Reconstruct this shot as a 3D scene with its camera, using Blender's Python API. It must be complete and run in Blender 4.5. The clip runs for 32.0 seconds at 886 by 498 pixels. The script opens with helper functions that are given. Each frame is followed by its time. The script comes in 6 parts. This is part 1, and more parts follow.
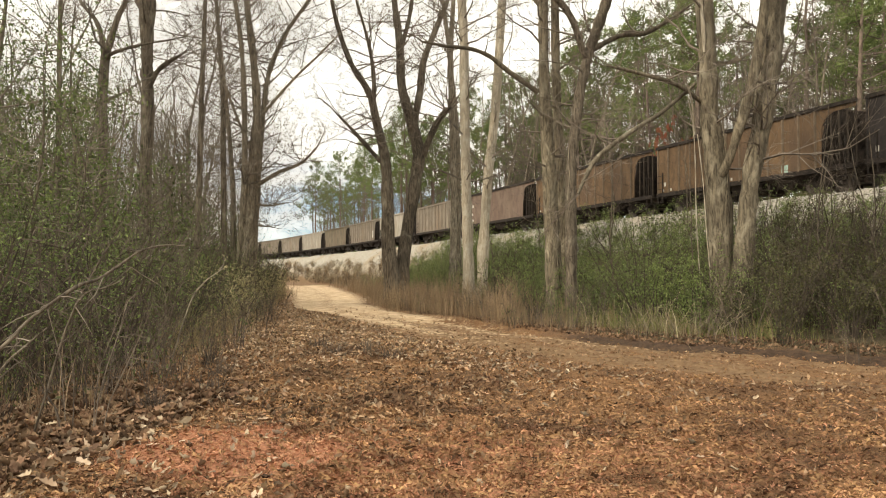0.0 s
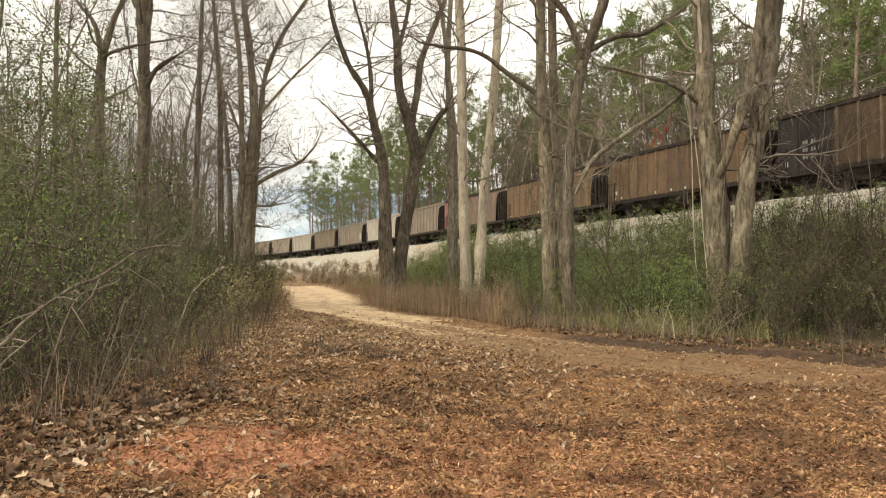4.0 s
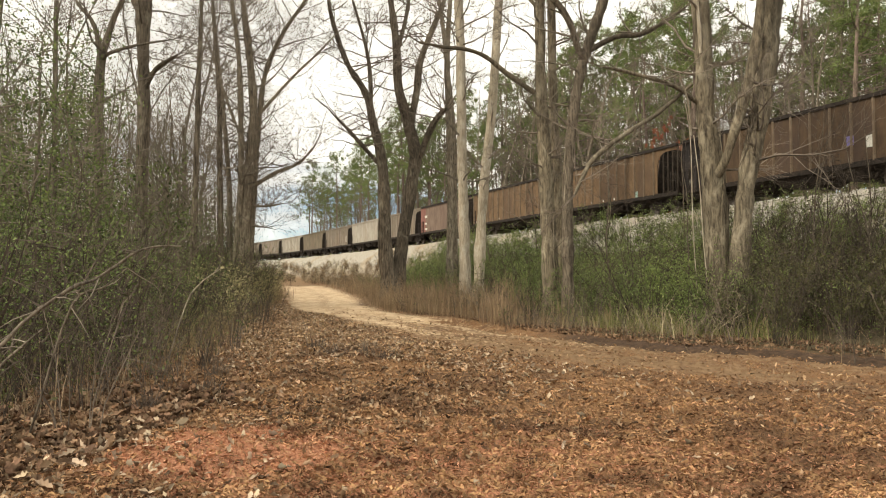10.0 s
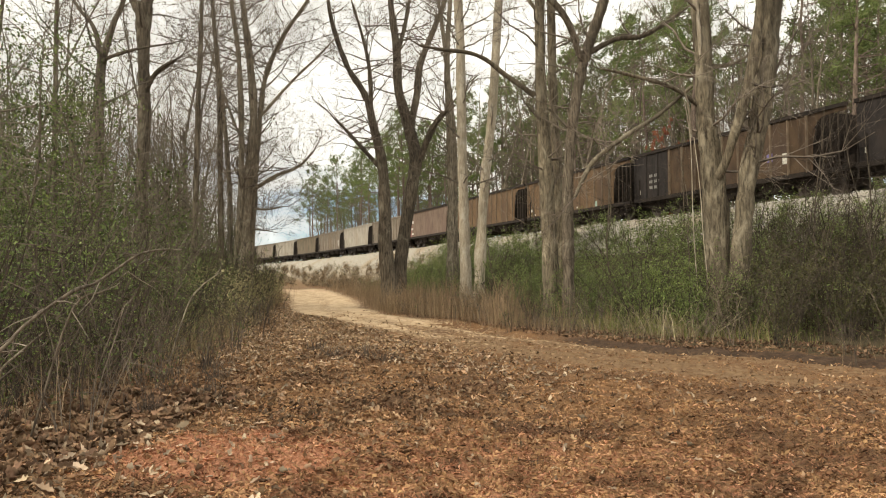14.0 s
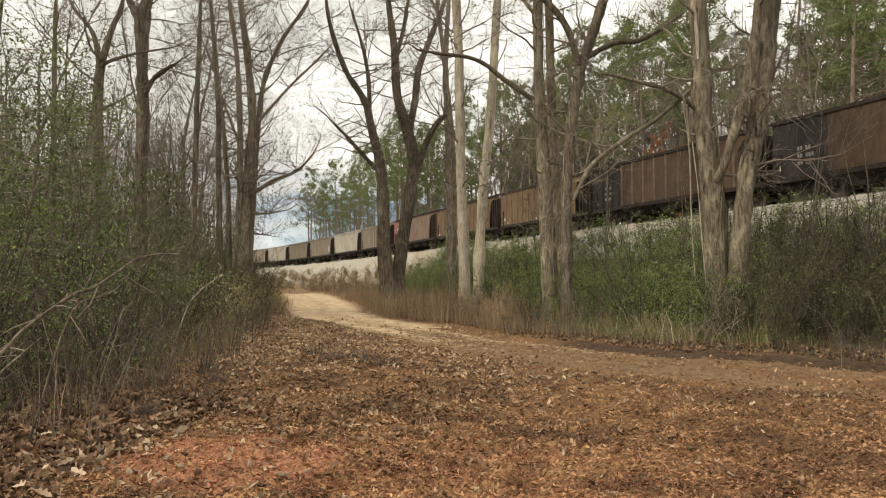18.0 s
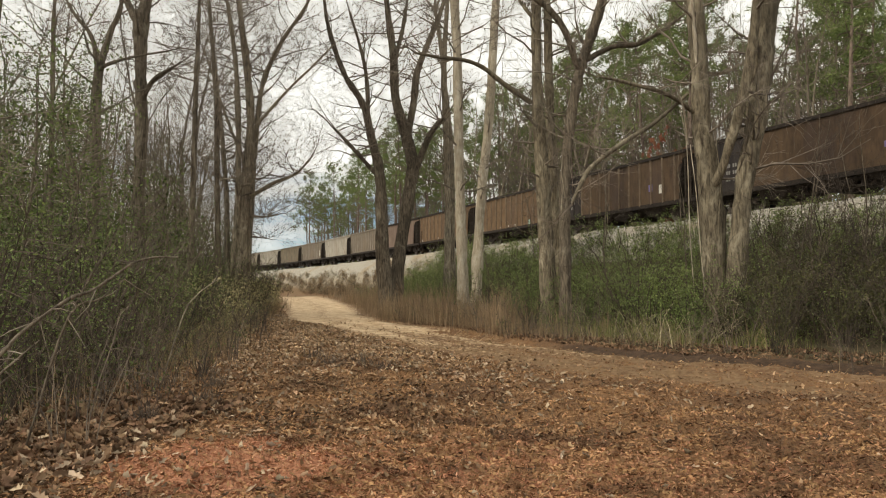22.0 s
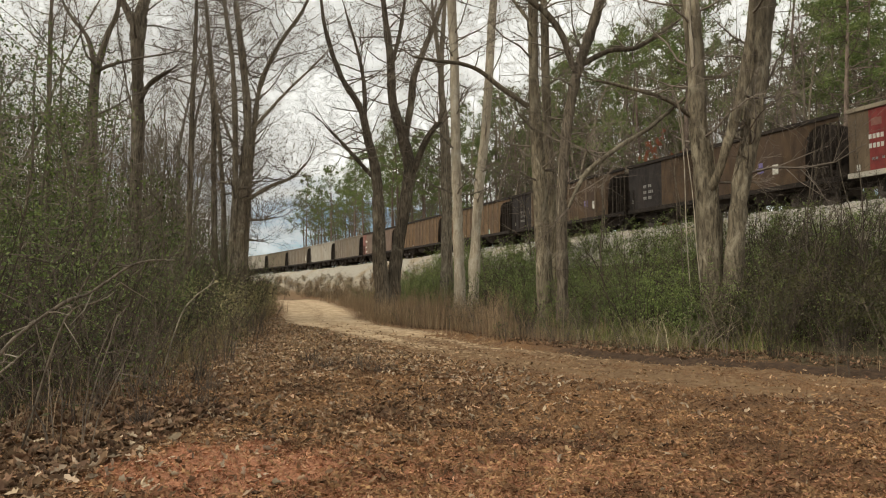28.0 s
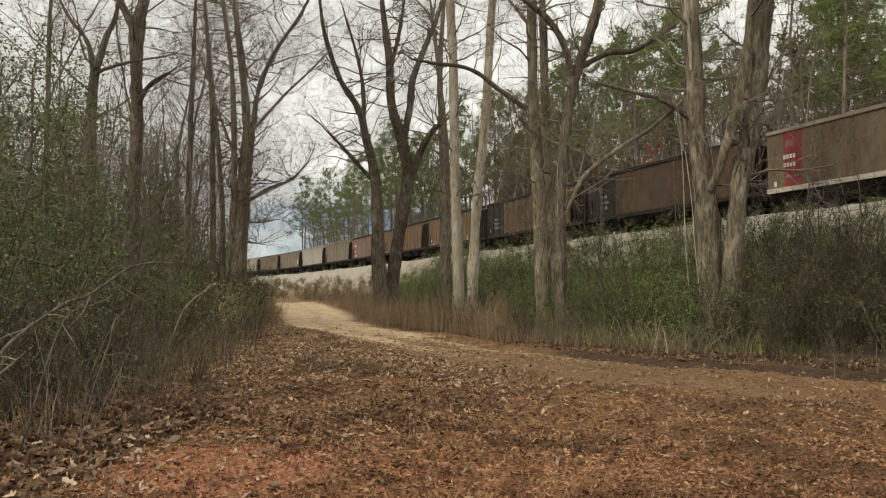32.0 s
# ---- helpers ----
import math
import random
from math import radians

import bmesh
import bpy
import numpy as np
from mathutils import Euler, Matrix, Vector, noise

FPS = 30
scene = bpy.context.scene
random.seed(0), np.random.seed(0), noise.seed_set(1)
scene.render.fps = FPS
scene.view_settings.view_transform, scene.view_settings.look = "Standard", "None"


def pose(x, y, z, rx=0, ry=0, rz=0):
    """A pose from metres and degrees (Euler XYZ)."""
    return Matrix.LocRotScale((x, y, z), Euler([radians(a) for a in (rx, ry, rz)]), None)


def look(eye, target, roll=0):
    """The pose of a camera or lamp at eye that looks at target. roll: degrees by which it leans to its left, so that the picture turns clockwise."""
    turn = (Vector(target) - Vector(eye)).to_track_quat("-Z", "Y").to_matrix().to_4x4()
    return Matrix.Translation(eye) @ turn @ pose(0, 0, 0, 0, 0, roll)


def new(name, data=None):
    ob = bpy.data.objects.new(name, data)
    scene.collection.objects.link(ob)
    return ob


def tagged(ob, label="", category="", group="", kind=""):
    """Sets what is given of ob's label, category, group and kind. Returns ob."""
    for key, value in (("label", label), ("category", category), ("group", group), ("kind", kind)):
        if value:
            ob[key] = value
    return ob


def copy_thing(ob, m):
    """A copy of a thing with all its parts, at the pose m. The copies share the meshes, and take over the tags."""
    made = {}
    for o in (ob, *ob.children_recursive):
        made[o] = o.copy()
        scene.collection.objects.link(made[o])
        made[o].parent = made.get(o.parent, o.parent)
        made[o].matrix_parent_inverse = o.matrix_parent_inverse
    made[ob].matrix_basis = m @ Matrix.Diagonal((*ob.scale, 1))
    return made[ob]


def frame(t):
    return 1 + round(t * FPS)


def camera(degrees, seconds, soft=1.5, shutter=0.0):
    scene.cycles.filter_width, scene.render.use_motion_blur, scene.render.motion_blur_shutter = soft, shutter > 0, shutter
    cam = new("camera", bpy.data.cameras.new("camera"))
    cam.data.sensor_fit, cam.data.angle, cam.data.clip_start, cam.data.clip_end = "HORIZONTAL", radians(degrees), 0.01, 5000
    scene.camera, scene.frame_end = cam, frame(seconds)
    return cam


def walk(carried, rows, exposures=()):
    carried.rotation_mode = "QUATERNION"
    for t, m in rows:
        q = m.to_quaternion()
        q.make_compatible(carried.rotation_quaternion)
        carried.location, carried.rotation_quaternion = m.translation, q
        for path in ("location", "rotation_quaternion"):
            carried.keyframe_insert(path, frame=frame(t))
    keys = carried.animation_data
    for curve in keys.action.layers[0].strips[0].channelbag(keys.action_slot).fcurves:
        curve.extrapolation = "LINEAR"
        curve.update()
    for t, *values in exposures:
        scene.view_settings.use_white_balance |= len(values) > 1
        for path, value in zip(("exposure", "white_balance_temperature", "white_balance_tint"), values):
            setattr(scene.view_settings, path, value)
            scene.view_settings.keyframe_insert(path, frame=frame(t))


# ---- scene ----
# ---------------------------------------------------------------- camera and its path
EYE = 1.5


def gaze(yaw, pitch, roll):
    return pose(0, 0, EYE, 0, 0, yaw) @ pose(0, 0, 0, 90 + pitch) @ pose(0, 0, 0, 0, 0, -roll)


PATH = [
    (0.0, 0.336, 1.971, 0.032),
    (1.0, 0.316, 2.027, 0.035),
    (2.0, 0.267, 2.04, 0.074),
    (3.0, 0.208, 2.007, 0.043),
    (3.5, 0.164, 2.011, 0.028),
    (5.5, 0.03, 2.022, 0.002),
    (6.0, 0.0, 2.024, 0.0),
    (7.0, -0.021, 2.054, 0.035),
    (8.0, -0.013, 2.047, 0.012),
    (9.0, 0.08, 2.011, 0.043),
    (10.0, 0.086, 2.023, 0.047),
    (11.0, 0.1, 2.057, 0.061),
    (12.0, 0.123, 2.097, 0.154),
    (13.0, 0.123, 2.134, 0.167),
    (14.0, 0.123, 2.223, 0.203),
    (14.5, 0.123, 2.274, 0.194),
    (16.5, 0.104, 2.449, 0.324),
    (17.0, 0.062, 2.469, 0.285),
    (18.0, 0.025, 2.523, 0.292),
    (19.0, 0.011, 2.589, 0.304),
    (20.0, -0.017, 2.652, 0.272),
    (21.0, -0.048, 2.71, 0.282),
    (22.0, -0.1, 2.76, 0.27),
    (23.0, -0.108, 2.786, 0.287),
    (24.0, -0.134, 2.832, 0.278),
    (25.0, -0.165, 2.899, 0.298),
    (25.5, -0.198, 2.922, 0.269),
    (27.5, -0.281, 3.003, 0.249),
    (28.0, -0.329, 3.011, 0.229),
    (29.0, -0.337, 3.074, 0.229),
    (30.0, -0.353, 3.114, 0.202),
    (31.0, -0.393, 3.169, 0.182),
    (32.0, -0.422, 3.192, 0.216),
]
cam = camera(60, 32.0, soft=1.1)
walk(cam, [(t, gaze(a, b, c)) for t, a, b, c in PATH],
     exposures=[(0, -0.38, 7050, 6), (6, -0.38, 7050, 6), (12, -0.46, 7000, 6), (18, -0.68, 6900, 6), (24, -0.9, 6800, 5), (32, -1.02, 6750, 5)])

# ---------------------------------------------------------------- sky and sun
SUN_ELEV, SUN_AZ = 38, 238          # degrees; azimuth clockwise from +y
world = bpy.data.worlds.new("sky")
scene.world = world
world.use_nodes = True
wn, wl = world.node_tree.nodes, world.node_tree.links
wn.clear()
sky = wn.new("ShaderNodeTexSky")
sky.sky_type, sky.sun_disc = "NISHITA", False
sky.ozone_density, sky.dust_density, sky.air_density = 7.0, 0.3, 0.9
sky.sun_elevation, sky.sun_rotation = radians(SUN_ELEV), radians(SUN_AZ)
blue = wn.new("ShaderNodeBackground")
blue.inputs["Strength"].default_value = 0.15
wl.new(sky.outputs["Color"], blue.inputs["Color"])
cloud = wn.new("ShaderNodeBackground")
cloud.inputs["Color"].default_value = (1.0, 0.985, 0.97, 1)
cloud.inputs["Strength"].default_value = 2.25
coord = wn.new("ShaderNodeTexCoord")
stretch = wn.new("ShaderNodeMapping")
stretch.inputs["Scale"].default_value = (2.2, 2.2, 6.5)
puffs = wn.new("ShaderNodeTexNoise")
puffs.inputs["Scale"].default_value, puffs.inputs["Detail"].default_value = 1.35, 7
puffs.inputs["Roughness"].default_value = 0.62
cover = wn.new("ShaderNodeValToRGB")
cover.color_ramp.elements[0].position, cover.color_ramp.elements[1].position = 0.57, 0.76
cover.color_ramp.elements[0].color = (0.08, 0.08, 0.08, 1)
blend = wn.new("ShaderNodeMixShader")
wout = wn.new("ShaderNodeOutputWorld")
wl.new(coord.outputs["Generated"], stretch.inputs["Vector"])
wl.new(stretch.outputs["Vector"], puffs.inputs["Vector"])
split = wn.new("ShaderNodeSeparateXYZ")
rise = wn.new("ShaderNodeMath")
rise.operation = "MULTIPLY_ADD"
rise.inputs[1].default_value = 1.6
wl.new(coord.outputs["Generated"], split.inputs[0])
wl.new(split.outputs["Z"], rise.inputs[0])
wl.new(puffs.outputs["Fac"], rise.inputs[2])
wl.new(rise.outputs[0], cover.inputs["Fac"])
wl.new(cover.outputs["Color"], blend.inputs["Fac"])
wl.new(blue.outputs[0], blend.inputs[1])
wl.new(cloud.outputs[0], blend.inputs[2])
wl.new(blend.outputs[0], wout.inputs["Surface"])

sun = new("sun", bpy.data.lights.new("sun", "SUN"))
sun.data.energy, sun.data.angle, sun.data.color = 3.3, radians(1.5), (1.0, 0.92, 0.79)
az, el = radians(SUN_AZ), radians(SUN_ELEV)
sun.matrix_world = look((0, 0, 60), (-math.sin(az) * math.cos(el), -math.cos(az) * math.cos(el), 60 - math.sin(el)))


# ---------------------------------------------------------------- materials
def surface(name, dark, light, scale=6.0, rough=0.85, bump=0.3, stretch=(1, 1, 1), blot=None, blot_scale=0.6,
            blot_at=(0.5, 0.68), vary=0.0, islands=False, metal=0.0, thin=0.0, bump_scale=None, depth=0.02):
    """Grain from dark to light, larger blots of a third colour, and an even spread of lightness between pieces."""
    m = bpy.data.materials.new(name)
    m.use_nodes = True
    n, l = m.node_tree.nodes, m.node_tree.links
    b = n["Principled BSDF"]
    b.inputs["Roughness"].default_value, b.inputs["Metallic"].default_value = rough, metal
    b.inputs["Specular IOR Level"].default_value = 0.25
    tc, mp = n.new("ShaderNodeTexCoord"), n.new("ShaderNodeMapping")
    mp.inputs["Scale"].default_value = stretch
    l.new(tc.outputs["Object"], mp.inputs["Vector"])
    grain = n.new("ShaderNodeTexNoise")
    grain.inputs["Scale"].default_value, grain.inputs["Detail"].default_value = scale, 6
    grain.inputs["Roughness"].default_value = 0.65
    l.new(mp.outputs["Vector"], grain.inputs["Vector"])
    ramp = n.new("ShaderNodeValToRGB")
    ramp.color_ramp.elements[0].position, ramp.color_ramp.elements[1].position = 0.32, 0.68
    ramp.color_ramp.elements[0].color, ramp.color_ramp.elements[1].color = (*dark, 1), (*light, 1)
    l.new(grain.outputs["Fac"], ramp.inputs["Fac"])
    colour = ramp.outputs["Color"]
    if blot:
        wide = n.new("ShaderNodeTexNoise")
        wide.inputs["Scale"].default_value, wide.inputs["Detail"].default_value = blot_scale, 5
        l.new(mp.outputs["Vector"], wide.inputs["Vector"])
        step = n.new("ShaderNodeValToRGB")
        step.color_ramp.elements[0].position, step.color_ramp.elements[1].position = blot_at
        l.new(wide.outputs["Fac"], step.inputs["Fac"])
        mix = n.new("ShaderNodeMixRGB")
        l.new(step.outputs["Color"], mix.inputs[0])
        l.new(colour, mix.inputs[1])
        mix.inputs[2].default_value = (*blot, 1)
        colour = mix.outputs[0]
    if vary:
        if islands:
            src = n.new("ShaderNodeNewGeometry").outputs["Random Per Island"]
        else:
            src = n.new("ShaderNodeObjectInfo").outputs["Random"]
        mr = n.new("ShaderNodeMapRange")
        mr.inputs["To Min"].default_value, mr.inputs["To Max"].default_value = 1 - vary, 1 + vary
        l.new(src, mr.inputs["Value"])
        hsv = n.new("ShaderNodeHueSaturation")
        l.new(mr.outputs[0], hsv.inputs["Value"])
        mh = n.new("ShaderNodeMapRange")
        mh.inputs["To Min"].default_value, mh.inputs["To Max"].default_value = 0.492, 0.508
        wn2 = n.new("ShaderNodeTexWhiteNoise")
        wn2.noise_dimensions = "1D"
        l.new(src, wn2.inputs["W"])
        l.new(wn2.outputs["Value"], mh.inputs["Value"])
        l.new(mh.outputs[0], hsv.inputs["Hue"])
        l.new(colour, hsv.inputs["Color"])
        colour = hsv.outputs["Color"]
    l.new(colour, b.inputs["Base Color"])
    if bump:
        bp = n.new("ShaderNodeBump")
        bp.inputs["Strength"].default_value, bp.inputs["Distance"].default_value = bump, depth
        hgt = grain
        if bump_scale:
            hgt = n.new("ShaderNodeTexNoise")
            hgt.inputs["Scale"].default_value, hgt.inputs["Detail"].default_value = bump_scale, 5
            l.new(mp.outputs["Vector"], hgt.inputs["Vector"])
        l.new(hgt.outputs["Fac"], bp.inputs["Height"])
        l.new(bp.outputs["Normal"], b.inputs["Normal"])
    if thin:
        tr = n.new("ShaderNodeBsdfTranslucent")
        l.new(colour, tr.inputs["Color"])
        mx = n.new("ShaderNodeMixShader")
        mx.inputs[0].default_value = thin
        l.new(b.outputs[0], mx.inputs[1])
        l.new(tr.outputs[0], mx.inputs[2])
        l.new(mx.outputs[0], n["Material Output"].inputs["Surface"])
    return m


MAT = {}
def bark(name, furrow, plate, flake, ridge=7.0, flakes=(0.56, 0.62), shade_patch=(0.05, 0.042, 0.03), rough=0.95, relief=0.05, shade_patch_at=(0.5, 0.66)):
    """Furrowed bark: long broken ridges, thin pale flakes with hard edges and wide dark patches for crown shade."""
    m = bpy.data.materials.new(name)
    m.use_nodes = True
    n, l = m.node_tree.nodes, m.node_tree.links
    b = n["Principled BSDF"]
    b.inputs["Roughness"].default_value, b.inputs["Specular IOR Level"].default_value = rough, 0.2
    tc = n.new("ShaderNodeTexCoord")

    def noisy(scale, stretch, detail=6, warp=0.0):
        mp, t = n.new("ShaderNodeMapping"), n.new("ShaderNodeTexNoise")
        mp.inputs["Scale"].default_value = stretch
        t.inputs["Scale"].default_value, t.inputs["Detail"].default_value = scale, detail
        t.inputs["Roughness"].default_value, t.inputs["Distortion"].default_value = 0.68, warp
        l.new(tc.outputs["Object"], mp.inputs["Vector"])
        l.new(mp.outputs["Vector"], t.inputs["Vector"])
        return t.outputs["Fac"]

    def ramp(fac, lo, hi, c0=(0, 0, 0), c1=(1, 1, 1)):
        r = n.new("ShaderNodeValToRGB")
        r.color_ramp.elements[0].position, r.color_ramp.elements[1].position = lo, hi
        r.color_ramp.elements[0].color, r.color_ramp.elements[1].color = (*c0, 1), (*c1, 1)
        l.new(fac, r.inputs["Fac"])
        return r.outputs["Color"]

    def lay(fac, under, over):
        x = n.new("ShaderNodeMixRGB")
        l.new(fac, x.inputs[0])
        l.new(under, x.inputs[1])
        x.inputs[2].default_value = (*over, 1)
        return x.outputs[0]

    furrows = noisy(ridge, (1, 1, 0.16), 7, 0.6)
    colour = ramp(furrows, 0.38, 0.62, furrow, plate)
    colour = lay(ramp(noisy(2.0, (1, 1, 0.42), 6, 0.8), *flakes), colour, flake)
    # wide dark patches: shade of the crown put into the bark colour
    colour = lay(ramp(noisy(0.55, (1, 1, 0.5), 4), shade_patch_at[0], shade_patch_at[1], (0, 0, 0), (0.75, 0.75, 0.75)), colour, shade_patch)
    hsv, rnd, mr = n.new("ShaderNodeHueSaturation"), n.new("ShaderNodeObjectInfo"), n.new("ShaderNodeMapRange")
    mr.inputs["To Min"].default_value, mr.inputs["To Max"].default_value = 0.88, 1.12
    l.new(rnd.outputs["Random"], mr.inputs["Value"])
    l.new(mr.outputs[0], hsv.inputs["Value"])
    l.new(colour, hsv.inputs["Color"])
    l.new(hsv.outputs["Color"], b.inputs["Base Color"])
    bp = n.new("ShaderNodeBump")
    bp.inputs["Strength"].default_value, bp.inputs["Distance"].default_value = 1.0, relief
    l.new(furrows, bp.inputs["Height"])
    l.new(bp.outputs["Normal"], b.inputs["Normal"])
    return m


MAT["bark_warm"] = bark("bark_warm", (0.07, 0.056, 0.04), (0.265, 0.218, 0.15), (0.40, 0.345, 0.25), 15.0, (0.52, 0.66), (0.07, 0.058, 0.042), 0.95, 0.035, (0.46, 0.64))
MAT["bark_mid"] = bark("bark_mid", (0.11, 0.09, 0.068), (0.37, 0.31, 0.225), (0.48, 0.42, 0.32), 15.0, (0.54, 0.66), (0.15, 0.122, 0.09), 0.95, 0.03)
MAT["bark_pale"] = bark("bark_pale", (0.28, 0.23, 0.165), (0.54, 0.465, 0.36), (0.60, 0.55, 0.46), 14.0, (0.52, 0.7), (0.3, 0.25, 0.18), 0.9, 0.015)
MAT["bark_dark"] = bark("bark_dark", (0.055, 0.044, 0.033), (0.21, 0.17, 0.125), (0.30, 0.265, 0.20), 15.0, (0.56, 0.7), (0.05, 0.042, 0.032), 0.95, 0.03)
MAT["stem"] = surface("stem", (0.028, 0.021, 0.016), (0.13, 0.10, 0.075), 4, 0.9, 0, vary=0.35)
MAT["seedling"] = surface("seedling", (0.06, 0.046, 0.036), (0.19, 0.15, 0.115), 4, 0.9, 0, vary=0.35)
MAT["twig"] = surface("twig", (0.105, 0.083, 0.064), (0.27, 0.225, 0.175), 4, 0.9, 0, vary=0.25)
MAT["pine_bark"] = surface("pine_bark", (0.08, 0.055, 0.045), (0.27, 0.20, 0.16), 6, 0.95, 0.8, (1, 1, 0.3), vary=0.2, depth=0.04)
MAT["needles"] = surface("needles", (0.08, 0.118, 0.036), (0.25, 0.295, 0.10), 0.9, 0.7, 0, vary=0.35, islands=True, thin=0.25)
MAT["privet_leaf"] = surface("privet_leaf", (0.082, 0.115, 0.035), (0.25, 0.295, 0.096), 1.2, 0.6, 0, vary=0.45, islands=True, thin=0.25)
MAT["olive_leaf"] = surface("olive_leaf", (0.052, 0.075, 0.024), (0.178, 0.212, 0.066), 1.2, 0.6, 0, vary=0.65, islands=True, thin=0.25)
# dark olive leaf, lowered again so the right bank's shade is in it
MAT["dusky_shade_leaf"] = surface("dusky_shade_leaf", (0.036, 0.038, 0.014), (0.115, 0.108, 0.042), 1.2, 0.6, 0, vary=0.4, islands=True, thin=0.2)
MAT["wood_leaf"] = surface("wood_leaf", (0.07, 0.085, 0.03), (0.22, 0.22, 0.085), 0.5, 0.6, 0, vary=0.4, islands=True, thin=0.3)
MAT["verge_leaf"] = surface("verge_leaf", (0.20, 0.175, 0.085), (0.45, 0.395, 0.21), 0.8, 0.8, 0, vary=0.35, islands=True, thin=0.25)
MAT["bent_stem"] = surface("bent_stem", (0.16, 0.13, 0.085), (0.36, 0.30, 0.20), 2.5, 0.9, 0, vary=0.3)
MAT["pale_stalk"] = surface("pale_stalk", (0.30, 0.24, 0.145), (0.52, 0.44, 0.29), 1.5, 0.9, 0, vary=0.3, islands=True)
MAT["brushwood"] = surface("brushwood", (0.085, 0.07, 0.055), (0.29, 0.24, 0.185), 0.6, 0.95, 0, vary=0.4, islands=True)
MAT["dead_grass"] = surface("dead_grass", (0.17, 0.135, 0.065), (0.35, 0.28, 0.15), 0.8, 0.85, 0, vary=0.4, islands=True, thin=0.2)
MAT["rust_leaf"] = surface("rust_leaf", (0.22, 0.07, 0.04), (0.40, 0.16, 0.09), 1.5, 0.7, 0, vary=0.3, islands=True, thin=0.3)
MAT["sedge"] = surface("sedge", (0.19, 0.13, 0.078), (0.37, 0.27, 0.17), 1.5, 0.85, 0, vary=0.35, islands=True, thin=0.2)
MAT["straw"] = surface("straw", (0.17, 0.135, 0.075), (0.34, 0.275, 0.16), 1.5, 0.85, 0, vary=0.35, islands=True, thin=0.2)
MAT["grass"] = surface("grass", (0.10, 0.12, 0.035), (0.26, 0.255, 0.092), 0.8, 0.75, 0, vary=0.4, islands=True, thin=0.2)
MAT["dead_leaf"] = surface("dead_leaf", (0.075, 0.044, 0.025), (0.36, 0.235, 0.14), 0.8, 0.95, 0.2, vary=0.65, islands=True,
                           blot=(0.50, 0.37, 0.235), blot_scale=1.7, blot_at=(0.6, 0.76))
# lighter version of dead_leaf, with the sunlight on the track put into its colour
MAT["sunlit_leaf"] = surface("sunlit_leaf", (0.19, 0.115, 0.065), (0.50, 0.345, 0.205), 1.0, 0.8, 0.2, vary=0.5, islands=True)
MAT["mould_leaf"] = surface("mould_leaf", (0.07, 0.04, 0.025), (0.31, 0.195, 0.118), 0.9, 0.95, 0.2, vary=0.65, islands=True)
MAT["pale_leaf"] = surface("pale_leaf", (0.17, 0.115, 0.072), (0.50, 0.39, 0.275), 1.1, 1.0, 0.2, vary=0.5, islands=True)
MAT["brown_chip"] = surface("brown_chip", (0.13, 0.065, 0.031), (0.465, 0.268, 0.135), 2.5, 1.0, 0, vary=0.45, islands=True,
                            blot=(0.105, 0.055, 0.03), blot_scale=0.75, blot_at=(0.5, 0.6))
MAT["red_chip"] = surface("red_chip", (0.27, 0.125, 0.07), (0.64, 0.365, 0.22), 2.5, 1.0, 0.2, vary=0.4, islands=True,
                          blot=(0.17, 0.08, 0.045), blot_scale=1.1, blot_at=(0.52, 0.64))
MAT["rail_steel"] = surface("rail_steel", (0.09, 0.05, 0.035), (0.19, 0.12, 0.08), 9, 0.6, 0.2, metal=0.5)
MAT["tie_wood"] = surface("tie_wood", (0.06, 0.045, 0.035), (0.15, 0.12, 0.095), 6, 0.9, 0.6, (0.2, 1, 1), vary=0.2, islands=True)
MAT["ballast"] = surface("ballast", (0.20, 0.175, 0.14), (0.52, 0.475, 0.395), 14, 0.95, 1.0, blot=(0.33, 0.265, 0.185),
                         blot_scale=0.25, depth=0.06)
MAT["stone"] = surface("stone", (0.30, 0.28, 0.25), (0.60, 0.56, 0.5), 5, 0.9, 0.4, vary=0.3, islands=True)


